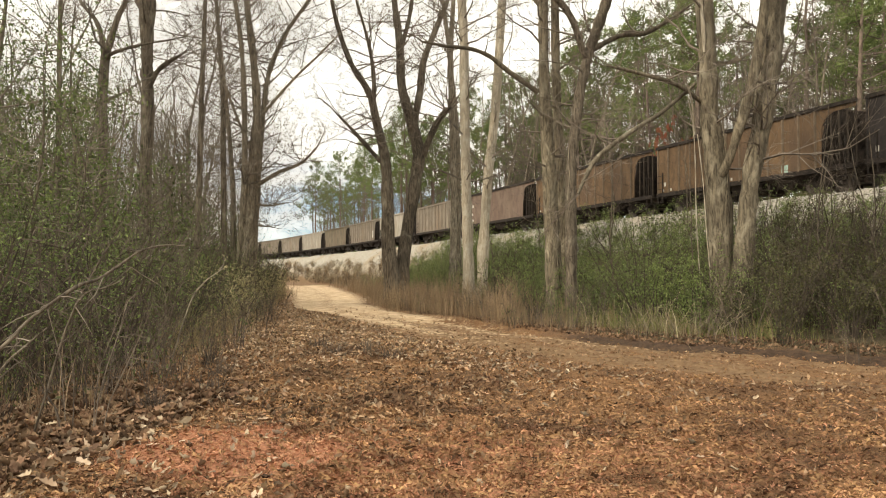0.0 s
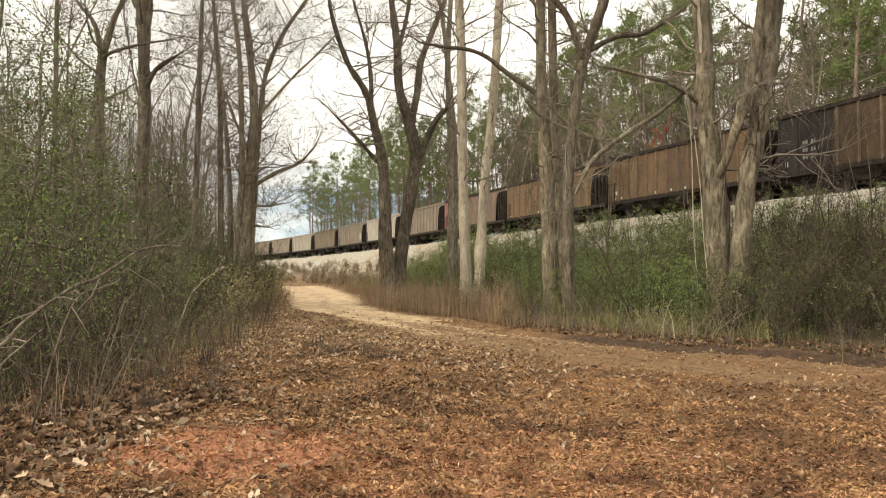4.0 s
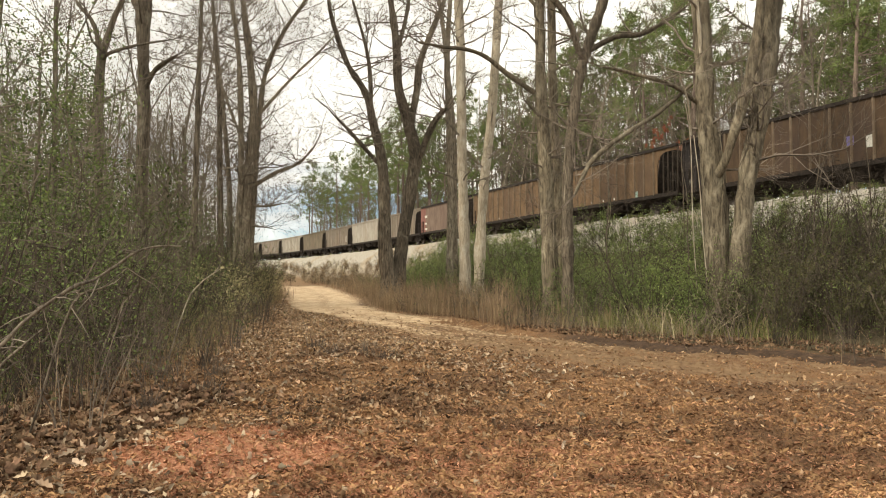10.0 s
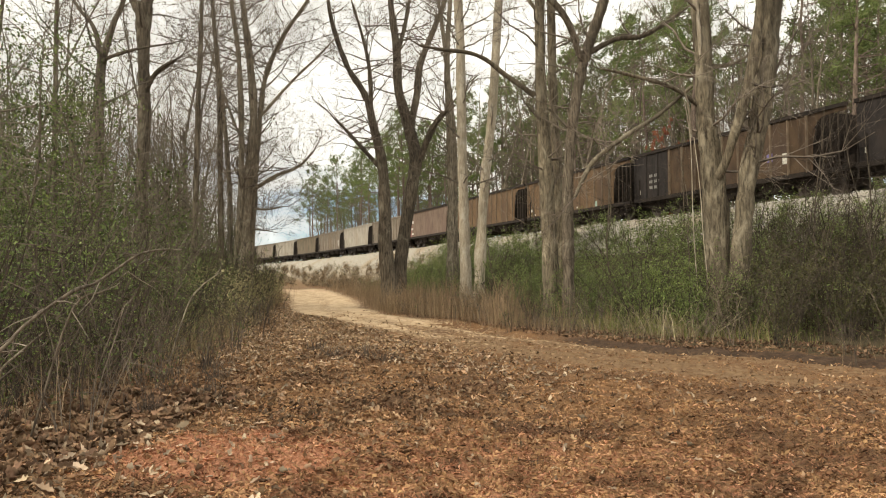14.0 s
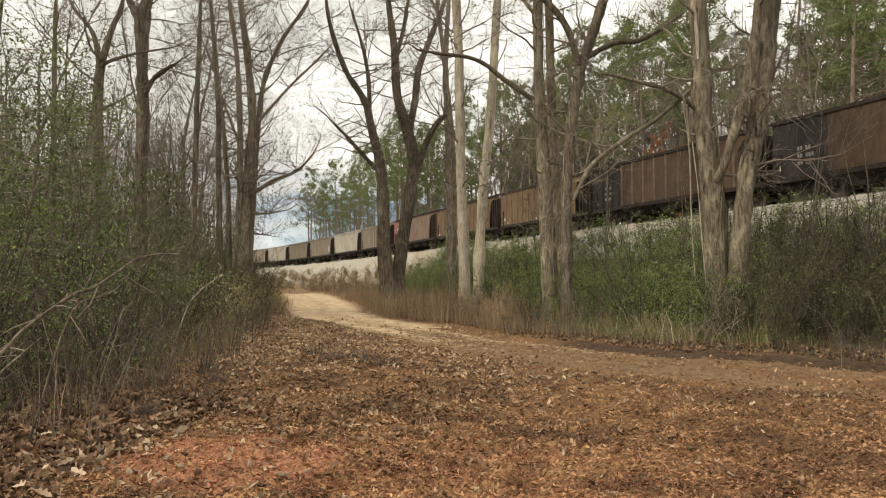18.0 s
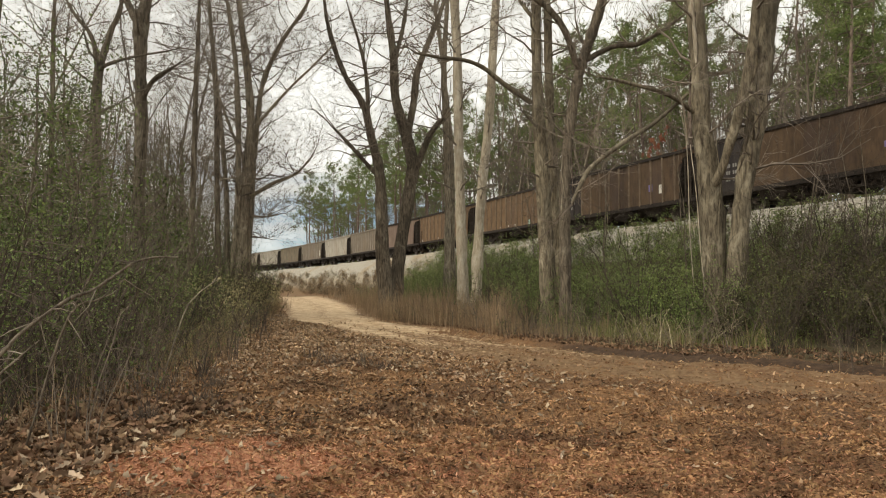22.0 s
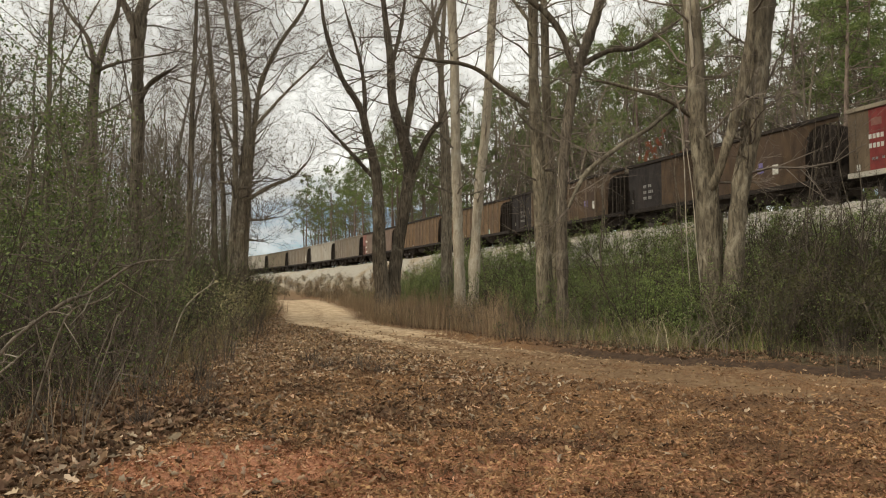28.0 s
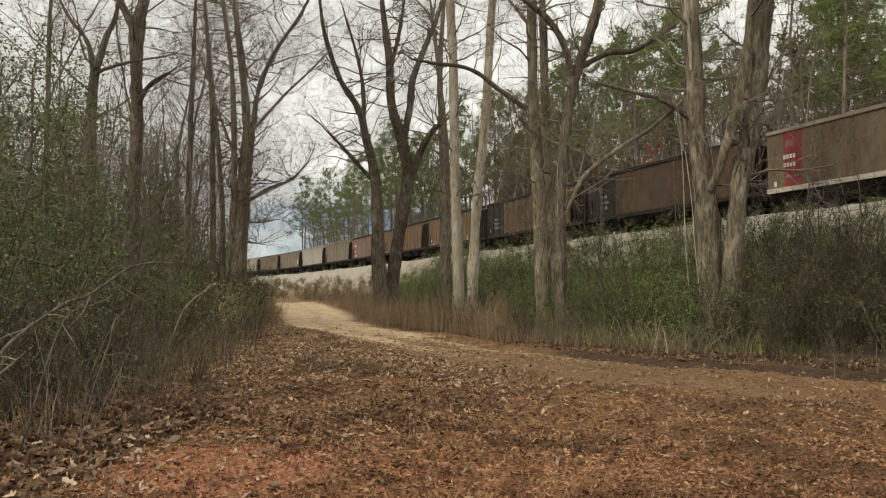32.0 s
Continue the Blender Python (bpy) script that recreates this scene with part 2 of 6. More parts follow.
# the ground: leaf mould, red clay, sand of the vehicle track, mud in the rut and thin grass, the last two darkened for
# shade
def ground_material():
    m = bpy.data.materials.new("forest_floor")
    m.use_nodes = True
    n, l = m.node_tree.nodes, m.node_tree.links
    b = n["Principled BSDF"]
    b.inputs["Roughness"].default_value = 0.95
    b.inputs["Specular IOR Level"].default_value = 0.15
    tc = n.new("ShaderNodeTexCoord")

    def noisy(scale, detail=7, rough=0.65):
        t = n.new("ShaderNodeTexNoise")
        t.inputs["Scale"].default_value, t.inputs["Detail"].default_value = scale, detail
        t.inputs["Roughness"].default_value = rough
        l.new(tc.outputs["Object"], t.inputs["Vector"])
        return t.outputs["Fac"]

    def ramp(fac, a, c, lo=0.3, hi=0.7):
        r = n.new("ShaderNodeValToRGB")
        r.color_ramp.elements[0].position, r.color_ramp.elements[1].position = lo, hi
        r.color_ramp.elements[0].color, r.color_ramp.elements[1].color = (*a, 1), (*c, 1)
        l.new(fac, r.inputs["Fac"])
        return r.outputs["Color"]

    fine, mid, wide = noisy(38), noisy(7), noisy(0.7)

    def zone(base, attr, over):
        """Lays a second soil over the first where the ground's own zone says so, with a ragged edge."""
        at = n.new("ShaderNodeAttribute")
        at.attribute_name = attr
        add = n.new("ShaderNodeMath")
        add.operation = "ADD"
        l.new(at.outputs["Fac"], add.inputs[0])
        sc = n.new("ShaderNodeMath")
        sc.operation = "MULTIPLY_ADD"
        l.new(mid, sc.inputs[0])
        sc.inputs[1].default_value, sc.inputs[2].default_value = 1.6, -0.8
        l.new(sc.outputs[0], add.inputs[1])
        edge = n.new("ShaderNodeMapRange")
        edge.inputs["From Min"].default_value, edge.inputs["From Max"].default_value = 0.35, 0.65
        l.new(add.outputs[0], edge.inputs["Value"])
        mx = n.new("ShaderNodeMixRGB")
        l.new(edge.outputs[0], mx.inputs[0])
        l.new(base, mx.inputs[1])
        l.new(over, mx.inputs[2])
        return mx.outputs[0]

    mould = ramp(fine, (0.06, 0.031, 0.016), (0.34, 0.185, 0.088))
    dark = n.new("ShaderNodeMixRGB")
    l.new(ramp(wide, (0, 0, 0), (1, 1, 1), 0.42, 0.62), dark.inputs[0])
    l.new(mould, dark.inputs[1])
    l.new(ramp(fine, (0.04, 0.023, 0.014), (0.21, 0.12, 0.066)), dark.inputs[2])
    mould = dark.outputs[0]
    # soil with thin grass, darkened to paint in the shade below the growth
    colour = zone(mould, "grassy_shade", ramp(fine, (0.03, 0.026, 0.014), (0.13, 0.10, 0.056)))
    colour = zone(colour, "clay", ramp(fine, (0.22, 0.085, 0.045), (0.60, 0.29, 0.165)))
    colour = zone(colour, "dirt", ramp(mid, (0.11, 0.065, 0.034), (0.28, 0.178, 0.098)))
    colour = zone(colour, "sand", ramp(noisy(1.7), (0.34, 0.215, 0.115), (0.74, 0.57, 0.375)))
    colour = zone(colour, "gravel", ramp(fine, (0.19, 0.15, 0.105), (0.48, 0.41, 0.315)))
    # rut mud, its colour lowered further for tree shade at the right
    colour = zone(colour, "shaded_mud", ramp(mid, (0.036, 0.024, 0.016), (0.11, 0.067, 0.042)))
    l.new(colour, b.inputs["Base Color"])
    bp = n.new("ShaderNodeBump")
    bp.inputs["Strength"].default_value, bp.inputs["Distance"].default_value = 0.9, 0.04
    l.new(noisy(22, 8, 0.75), bp.inputs["Height"])
    l.new(bp.outputs["Normal"], b.inputs["Normal"])
    return m


MAT["forest_floor"] = ground_material()


# ---------------------------------------------------------------- mesh helpers
class Build:
    """Gathers vertices and faces of one mesh."""

    def __init__(self):
        self.v, self.f = [], []

    def tube(self, pts, radii, sides, cap=False):
        k0 = len(self.v)
        prev = None
        for i, p in enumerate(pts):
            a, c = pts[max(i - 1, 0)], pts[min(i + 1, len(pts) - 1)]
            d = (Vector(c) - Vector(a)).normalized()
            if prev is None:
                side = d.cross(Vector((0.31, 0.9, 0.12)))
                if side.length < 0.05:
                    side = d.cross(Vector((1, 0, 0)))
            else:
                side = prev - d * prev.dot(d)
            side.normalize()
            prev = side
            up = d.cross(side)
            for j in range(sides):
                g = 2 * math.pi * j / sides
                q = Vector(p) + (side * math.cos(g) + up * math.sin(g)) * radii[i]
                self.v.append((q.x, q.y, q.z))
        for i in range(len(pts) - 1):
            for j in range(sides):
                a, c = k0 + i * sides + j, k0 + i * sides + (j + 1) % sides
                self.f.append((a, c, c + sides, a + sides))
        if cap:
            self.f.append(tuple(k0 + (len(pts) - 1) * sides + j for j in range(sides)))
            self.f.append(tuple(k0 + j for j in reversed(range(sides))))

    def box(self, x0, x1, y0, y1, z0, z1):
        k = len(self.v)
        self.v += [(x, y, z) for z in (z0, z1) for x, y in ((x0, y0), (x1, y0), (x1, y1), (x0, y1))]
        self.f += [tuple(k + i for i in q) for q in ((3, 2, 1, 0), (4, 5, 6, 7), (0, 1, 5, 4), (1, 2, 6, 5), (2, 3, 7, 6), (3, 0, 4, 7))]

    def prism(self, outline, y0, y1):
        """An outline in x and z, pushed out from y0 to y1."""
        k, m = len(self.v), len(outline)
        self.v += [(x, y0, z) for x, z in outline] + [(x, y1, z) for x, z in outline]
        self.f += [tuple(k + i for i in range(m)), tuple(k + m + i for i in reversed(range(m)))]
        self.f += [(k + (i + 1) % m, k + i, k + m + i, k + m + (i + 1) % m) for i in range(m)]

    def mesh(self, name, material, smooth=False):
        me = bpy.data.meshes.new(name)
        me.from_pydata(self.v, [], self.f)
        if smooth:
            me.polygons.foreach_set("use_smooth", [True] * len(me.polygons))
        me.materials.append(material)
        me.update()
        return me


def mesh_of(name, verts, faces, material, smooth=False):
    """A mesh from arrays: verts n x 3, faces m x 3 or m x 4."""
    me = bpy.data.meshes.new(name)
    k = faces.shape[1]
    me.vertices.add(len(verts))
    me.vertices.foreach_set("co", np.ascontiguousarray(verts, dtype=np.float32).ravel())
    me.loops.add(faces.size)
    me.loops.foreach_set("vertex_index", np.ascontiguousarray(faces, dtype=np.int32).ravel())
    me.polygons.add(len(faces))
    me.polygons.foreach_set("loop_start", np.arange(0, faces.size, k, dtype=np.int32))
    if smooth:
        me.polygons.foreach_set("use_smooth", np.ones(len(faces), dtype=bool))
    me.materials.append(material)
    me.update(calc_edges=True)
    me.validate()
    return me


def part(name, mesh, parent, label=""):
    ob = new(name, mesh)
    ob.parent = parent
    return tagged(ob, label) if label else ob


def smooth_line(pts, times=3):
    """More points along a bent line: Catmull-Rom through rows of any width."""
    p = np.array(pts, float)
    if len(p) < 3:
        u = np.linspace(0, 1, times + 1)[:, None]
        return p[0] + (p[-1] - p[0]) * u
    q = np.vstack([2 * p[0] - p[1], p, 2 * p[-1] - p[-2]])
    out = []
    for i in range(1, len(q) - 2):
        a, b, c, d = q[i - 1:i + 3]
        for k in range(times):
            u = k / times
            out.append(0.5 * (2 * b + (c - a) * u + (2 * a - 5 * b + 4 * c - d) * u * u + (3 * b - a - 3 * c + d) * u ** 3))
    out.append(q[-2])
    return np.array(out)


# ---------------------------------------------------------------- plan: railway line, vehicle track, heights
RAIL_X, RAIL_Y, RAIL_TURN, RAIL_Z, RAIL_FALL = 12.592, 47.481, -0.375852, EYE + 3.562, -0.002716
_s = np.arange(-160.0, 321.0, 1.0)
_h = RAIL_TURN - 0.00064115 * np.clip(_s - 40, 0, None) - 1.44045e-05 * np.clip(_s - 40, 0, 190) ** 2
_x, _y = np.cumsum(np.sin(_h)), np.cumsum(np.cos(_h))
_x, _y = _x - np.interp(0, _s, _x) + RAIL_X, _y - np.interp(0, _s, _y) + RAIL_Y


def rail(s, off=0.0, up=0.0):
    """A place on the line, s metres along it, off metres towards the camera's side."""
    h = np.interp(s, _s, _h)
    return (float(np.interp(s, _s, _x) - off * np.cos(h)), float(np.interp(s, _s, _y) + off * np.sin(h)),
            float(RAIL_Z + RAIL_FALL * s + up))


def rail_side(x, y):
    """Distance from the line (positive on the camera's side) and the place along it."""
    x, y = np.atleast_1d(np.asarray(x, float)), np.atleast_1d(np.asarray(y, float))
    d, s = np.empty(x.shape), np.empty(x.shape)
    for i in range(0, x.size, 4000):
        q = slice(i, i + 4000)
        xx, yy = x.ravel()[q], y.ravel()[q]
        k = np.argmin((xx[:, None] - _x[None, ::3]) ** 2 + (yy[:, None] - _y[None, ::3]) ** 2, axis=1) * 3
        dx, dy, h = xx - _x[k], yy - _y[k], _h[k]
        d.ravel()[q] = -(dx * np.cos(h) - dy * np.sin(h))
        s.ravel()[q] = _s[k] + dx * np.sin(h) + dy * np.cos(h)
    return d, s


RIGHT_Y = (2, 8, 12.6, 14.1, 15.3, 16.0, 17.4, 18.8, 20.1, 23.6, 27.1, 31.3, 38, 41, 52, 74, 95)
RIGHT_X = (20, 14, 8.9, 7.8, 6.5, 5.7, 4.8, 3.8, 2.8, 1.4, 0.0, -2.0, -3.7, -4.1, -5.9, -10.6, -17)
LEFT_Y = (2, 8, 10, 12.6, 14.3, 16.6, 20.8, 27.5, 34, 40, 46, 62, 95)
LEFT_X = (14, 7.0, 4.8, 2.5, 1.3, 0.0, -1.7, -4.0, -7.0, -8.4, -9.5, -12.9, -22)
BRUSH_Y = (0, 7.8, 10.2, 13.4, 19.9, 26, 32, 37.5, 45, 50, 60, 69, 95)
BRUSH_X = (-4.2, -4.4, -4.3, -4.8, -5.7, -6.9, -8.0, -8.9, -10.0, -11.0, -13.1, -15.6, -30)


def track_right(y):
    return np.interp(y, RIGHT_Y, RIGHT_X)


def track_left(y):
    return np.interp(y, LEFT_Y, LEFT_X)


def brush_left(y):
    return np.interp(y, BRUSH_Y, BRUSH_X)


def height(x, y):
    """Height of the ground."""
    x, y = np.asarray(x, float), np.asarray(y, float)
    yy = np.clip(y, 0, 120)
    base = 6.9e-5 * yy * yy + 0.03 * np.sin(x * 0.9 + 1.3 * np.sin(y * 0.5)) * np.cos(y * 0.7) + 0.02 * np.sin(2.3 * x + 1.7 * y)
    base = base + 0.35 * np.clip((brush_left(y) - 0.5 - x) / 5, 0, 1)
    mid = 0.5 * (track_left(y) + track_right(y))
    half = 0.5 * (track_right(y) - track_left(y))
    base = base - 0.06 * np.clip(1.1 - np.abs(x - mid) / (half + 0.2), 0, 1)
    base = base - 0.16 * np.exp(-((x - track_right(y) + 0.5) / 0.5) ** 2) * (y < 26)
    near = np.clip((26 - np.hypot(x, y)) / 10, 0, 1)
    base = base + near * (0.036 * np.sin(4.1 * x + 2.0 * np.sin(1.9 * y)) * np.sin(3.3 * y + 1.5 * np.sin(2.7 * x)) + 0.02 * np.sin(9.0 * x + y) * np.sin(8.0 * y - 2 * x))
    base = base + 0.07 * np.exp(-(((x + 1.75) / 1.2) ** 2 + ((y - 6.5) / 1.1) ** 2)) + 0.16 * np.exp(-((x + 1.5) / 1.6) ** 2 - ((y - 13) / 2.6) ** 2)
    d, s = rail_side(x.ravel(), y.ravel())
    d, s = d.reshape(x.shape), s.reshape(x.shape)
    top = RAIL_Z + RAIL_FALL * s - 0.65
    bank = np.where(d > 0, top - np.clip(d - 2.6, 0, None) * 0.60, top + 0.05 * np.clip(-d - 6, 0, 60))
    bank = bank + 0.08 * np.sin(s * 0.8) * np.sin(d * 1.1)
    k = 0.5
    return np.logaddexp(base / k, bank / k) * k - 0.02


def lines(lo, hi, a, b, fine, grow):
    """Grid lines from lo to hi, even between a and b, and wider and wider outside."""
    mid = list(np.arange(a, b + 1e-6, fine))
    up, st = [], fine
    while (up[-1] if up else b) < hi:
        st *= grow
        up.append((up[-1] if up else b) + st)
    dn, st = [], fine
    while (dn[-1] if dn else a) > lo:
        st *= grow
        dn.append((dn[-1] if dn else a) - st)
    return np.array(dn[::-1] + mid + up)


def build_ground():
    gx, gy = lines(-1500, 1500, -9, 14, 0.16, 1.06), lines(-1200, 2500, 3.5, 34, 0.18, 1.05)
    xx, yy = np.meshgrid(gx, gy)
    zz = height(xx, yy)
    rng = np.random.RandomState(3)
    near = np.clip(1 - np.hypot(xx, yy) / 45, 0, 1)
    zz = zz + rng.normal(0, 0.012, zz.shape) * near
    nx, ny = len(gx), len(gy)
    idx = np.arange(nx * ny).reshape(ny, nx)
    faces = np.stack([idx[:-1, :-1], idx[:-1, 1:], idx[1:, 1:], idx[1:, :-1]], -1).reshape(-1, 4)
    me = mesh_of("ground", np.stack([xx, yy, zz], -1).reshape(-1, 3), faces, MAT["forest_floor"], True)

    def soil(name, val):
        a = me.attributes.new(name, "FLOAT", "POINT")
        a.data.foreach_set("value", np.clip(val, 0, 1).astype(np.float32).ravel())

    tr, tl, bl = track_right(yy), track_left(yy), brush_left(yy)
    inside = np.minimum(tr - xx, xx - tl)
    ruts = 0.8 + 0.2 * np.cos((xx - tl) / np.maximum(tr - tl, 0.5) * 4 * np.pi + np.pi)
    streak = 0.05 * np.sin((xx - tl) * 9 + 2.5 * np.sin(yy * 0.35)) + 0.10 * np.sin(1.7 * xx + 2.2 * np.sin(0.8 * yy)) * np.cos(1.1 * yy)
    worn = (ruts + streak * np.clip((30 - yy) / 10, 0, 1)) * np.clip(0.6 + inside * 0.3, 0, 1)
    soil("sand", worn * np.clip((yy - 11) / 20, 0, 1) * np.clip((88 - yy) / 8, 0, 1))
    # dirt thins out rightwards, which puts tree shade into the ground colour
    soil("dirt", np.clip(1.25 - xx / 11, 0.35, 1) * worn * np.clip((yy - 7.0) / 6, 0, 0.85))
    # mud of the rut, widened and strengthened rightwards to hold that tree shade
    soil("shaded_mud", np.exp(-((xx - tr + 0.1) / np.clip(0.4 + 0.09 * xx, 0.4, 1.7)) ** 2) * np.clip((24 - yy) / 6, 0, 1) * np.clip((xx - 1) / 3, 0, 1) * (1.0 + 0.035 * np.clip(xx, 0, 14)) * (1.0 + 0.2 * np.sin(yy * 2.1 + 3 * np.sin(xx))))
    # where the undergrowth stands and its painted shade lies on the soil
    soil("grassy_shade", np.maximum(np.clip((xx - tr - 0.3) * 0.8, 0, 1), np.clip((bl - xx) * 0.6, 0, 1)))
    dd, ss = rail_side(xx.ravel(), yy.ravel())
    dd, ss = dd.reshape(xx.shape), ss.reshape(xx.shape)
    soil("gravel", np.clip((9.5 - dd) / 4, 0, 1) * np.clip((ss - 8) / 25, 0, 1) * (dd > -6))
    patch = np.exp(-(((xx + 1.75) / 1.15) ** 2 + ((yy - 6.5) / 1.05) ** 2) ** 2)
    swath = (0.8 - 0.35 * np.clip((xx + 0.8) / 2, 0, 1)) * np.clip((yy - 1.5) / 3, 0, 1) * np.clip(1.2 - np.abs(xx - 1.2) / 4.2, 0, 1) * np.clip((9.5 - yy) / 3, 0, 1)
    soil("clay", np.maximum(patch, swath))
    ob = new("ground", me)
    tagged(ob, "brown leaf-littered forest floor with red clay and a sandy track", "ground", kind="structure")


build_ground()


def build_railway():
    # ballast shoulder as a sheet that lies on the bank
    ss = np.arange(-150, 301, 1.5)
    prof = ((-3.4, -0.75), (-2.5, -0.2), (0, -0.17), (2.5, -0.2), (3.0, -0.45), (3.7, -0.95), (4.4, -1.45), (5.2, -2.1), (5.5, -2.75))
    rng = np.random.RandomState(5)
    v = np.array([rail(s, o + rng.normal(0, 0.06), u + rng.normal(0, 0.05)) for s in ss for o, u in prof])
    m = len(prof)
    idx = np.arange(len(v)).reshape(-1, m)
    f = np.stack([idx[:-1, :-1], idx[:-1, 1:], idx[1:, 1:], idx[1:, :-1]], -1).reshape(-1, 4)
    ob = new("ballast_bed", mesh_of("ballast_bed", v, f, MAT["ballast"], True))
    tagged(ob, "pale grey crushed-stone ballast slope under the railway", "ballast", kind="structure")
    # loose stones on the near shoulder
    b = Build()
    for _ in range(5200):
        s, o = rng.uniform(-34, 30), rng.uniform(2.2, 5.0)
        u = np.interp(o, [p[0] for p in prof], [p[1] for p in prof])
        c = Vector(rail(s, o, u + 0.02))
        r = rng.uniform(0.04, 0.10)
        k = len(b.v)
        pts = [c + Vector((rng.normal(), rng.normal(), rng.normal() * 0.7)).normalized() * r for _ in range(4)]
        b.v += [tuple(p) for p in pts]
        b.f += [(k, k + 1, k + 2), (k, k + 2, k + 3), (k, k + 3, k + 1), (k + 1, k + 3, k + 2)]
    tagged(new("loose_stones", b.mesh("loose_stones", MAT["stone"])), "loose pale stones on the ballast shoulder", "stones", kind="stuff")
    base = new("railway_track")
    tagged(base, "rusty steel rails on dark wooden sleepers", "railway track", kind="structure")
    for off in (-0.75, 0.75):
        b = Build()
        pts = [rail(s, off) for s in np.arange(-150, 300, 3.0)]
        for du, wd, hh in ((-0.16, 0.07, 0.02), (-0.08, 0.012, 0.08), (0.0, 0.035, 0.025)):
            k0 = len(b.v)
            for s in np.arange(-150, 300, 3.0):
                for o, u in ((-wd, -hh), (wd, -hh), (wd, hh), (-wd, hh)):
                    b.v.append(rail(s, off + o, du + u - 0.02))
            for i in range(len(pts) - 1):
                for j in range(4):
                    a, c = k0 + 4 * i + j, k0 + 4 * i + (j + 1) % 4
                    b.f.append((a, c, c + 4, a + 4))
        part("rail", b.mesh("rail", MAT["rail_steel"]), base)
    b = Build()
    for s in np.arange(-150, 290, 0.55):
        k = len(b.v)
        for u in (-0.36, -0.17):
            for ds, o in ((-0.11, -1.3), (0.11, -1.3), (0.11, 1.3), (-0.11, 1.3)):
                b.v.append(rail(s + ds, o, u))
        b.f += [tuple(k + i for i in q) for q in ((4, 5, 6, 7), (0, 1, 5, 4), (1, 2, 6, 5), (2, 3, 7, 6), (3, 0, 4, 7))]
    tagged(part("sleepers", b.mesh("sleepers", MAT["tie_wood"]), base, "dark weathered wooden sleepers"), kind="stuff")
    post = new("marker_post")
    post.location = rail(122, 3.3, -0.62)
    tagged(post, "short pale yellow marker post on the ballast shoulder", "marker post")
    b = Build()
    b.tube([(0, 0, -0.3), (0, 0, 0.95), (0, 0, 1.0)], [0.11, 0.11, 0.03], 10, True)
    part("post", b.mesh("post", surface("post_paint", (0.55, 0.5, 0.3), (0.8, 0.76, 0.6), 6, 0.6, 0.1)), post)
    b = Build()
    b.tube([(0, 0, 0.72), (0, 0, 0.84)], [0.118, 0.118], 10, True)
    part("band", b.mesh("band", surface("band_paint", (0.5, 0.33, 0.05), (0.65, 0.45, 0.1), 6, 0.6, 0.1)), post, "yellow reflective band")


build_railway()


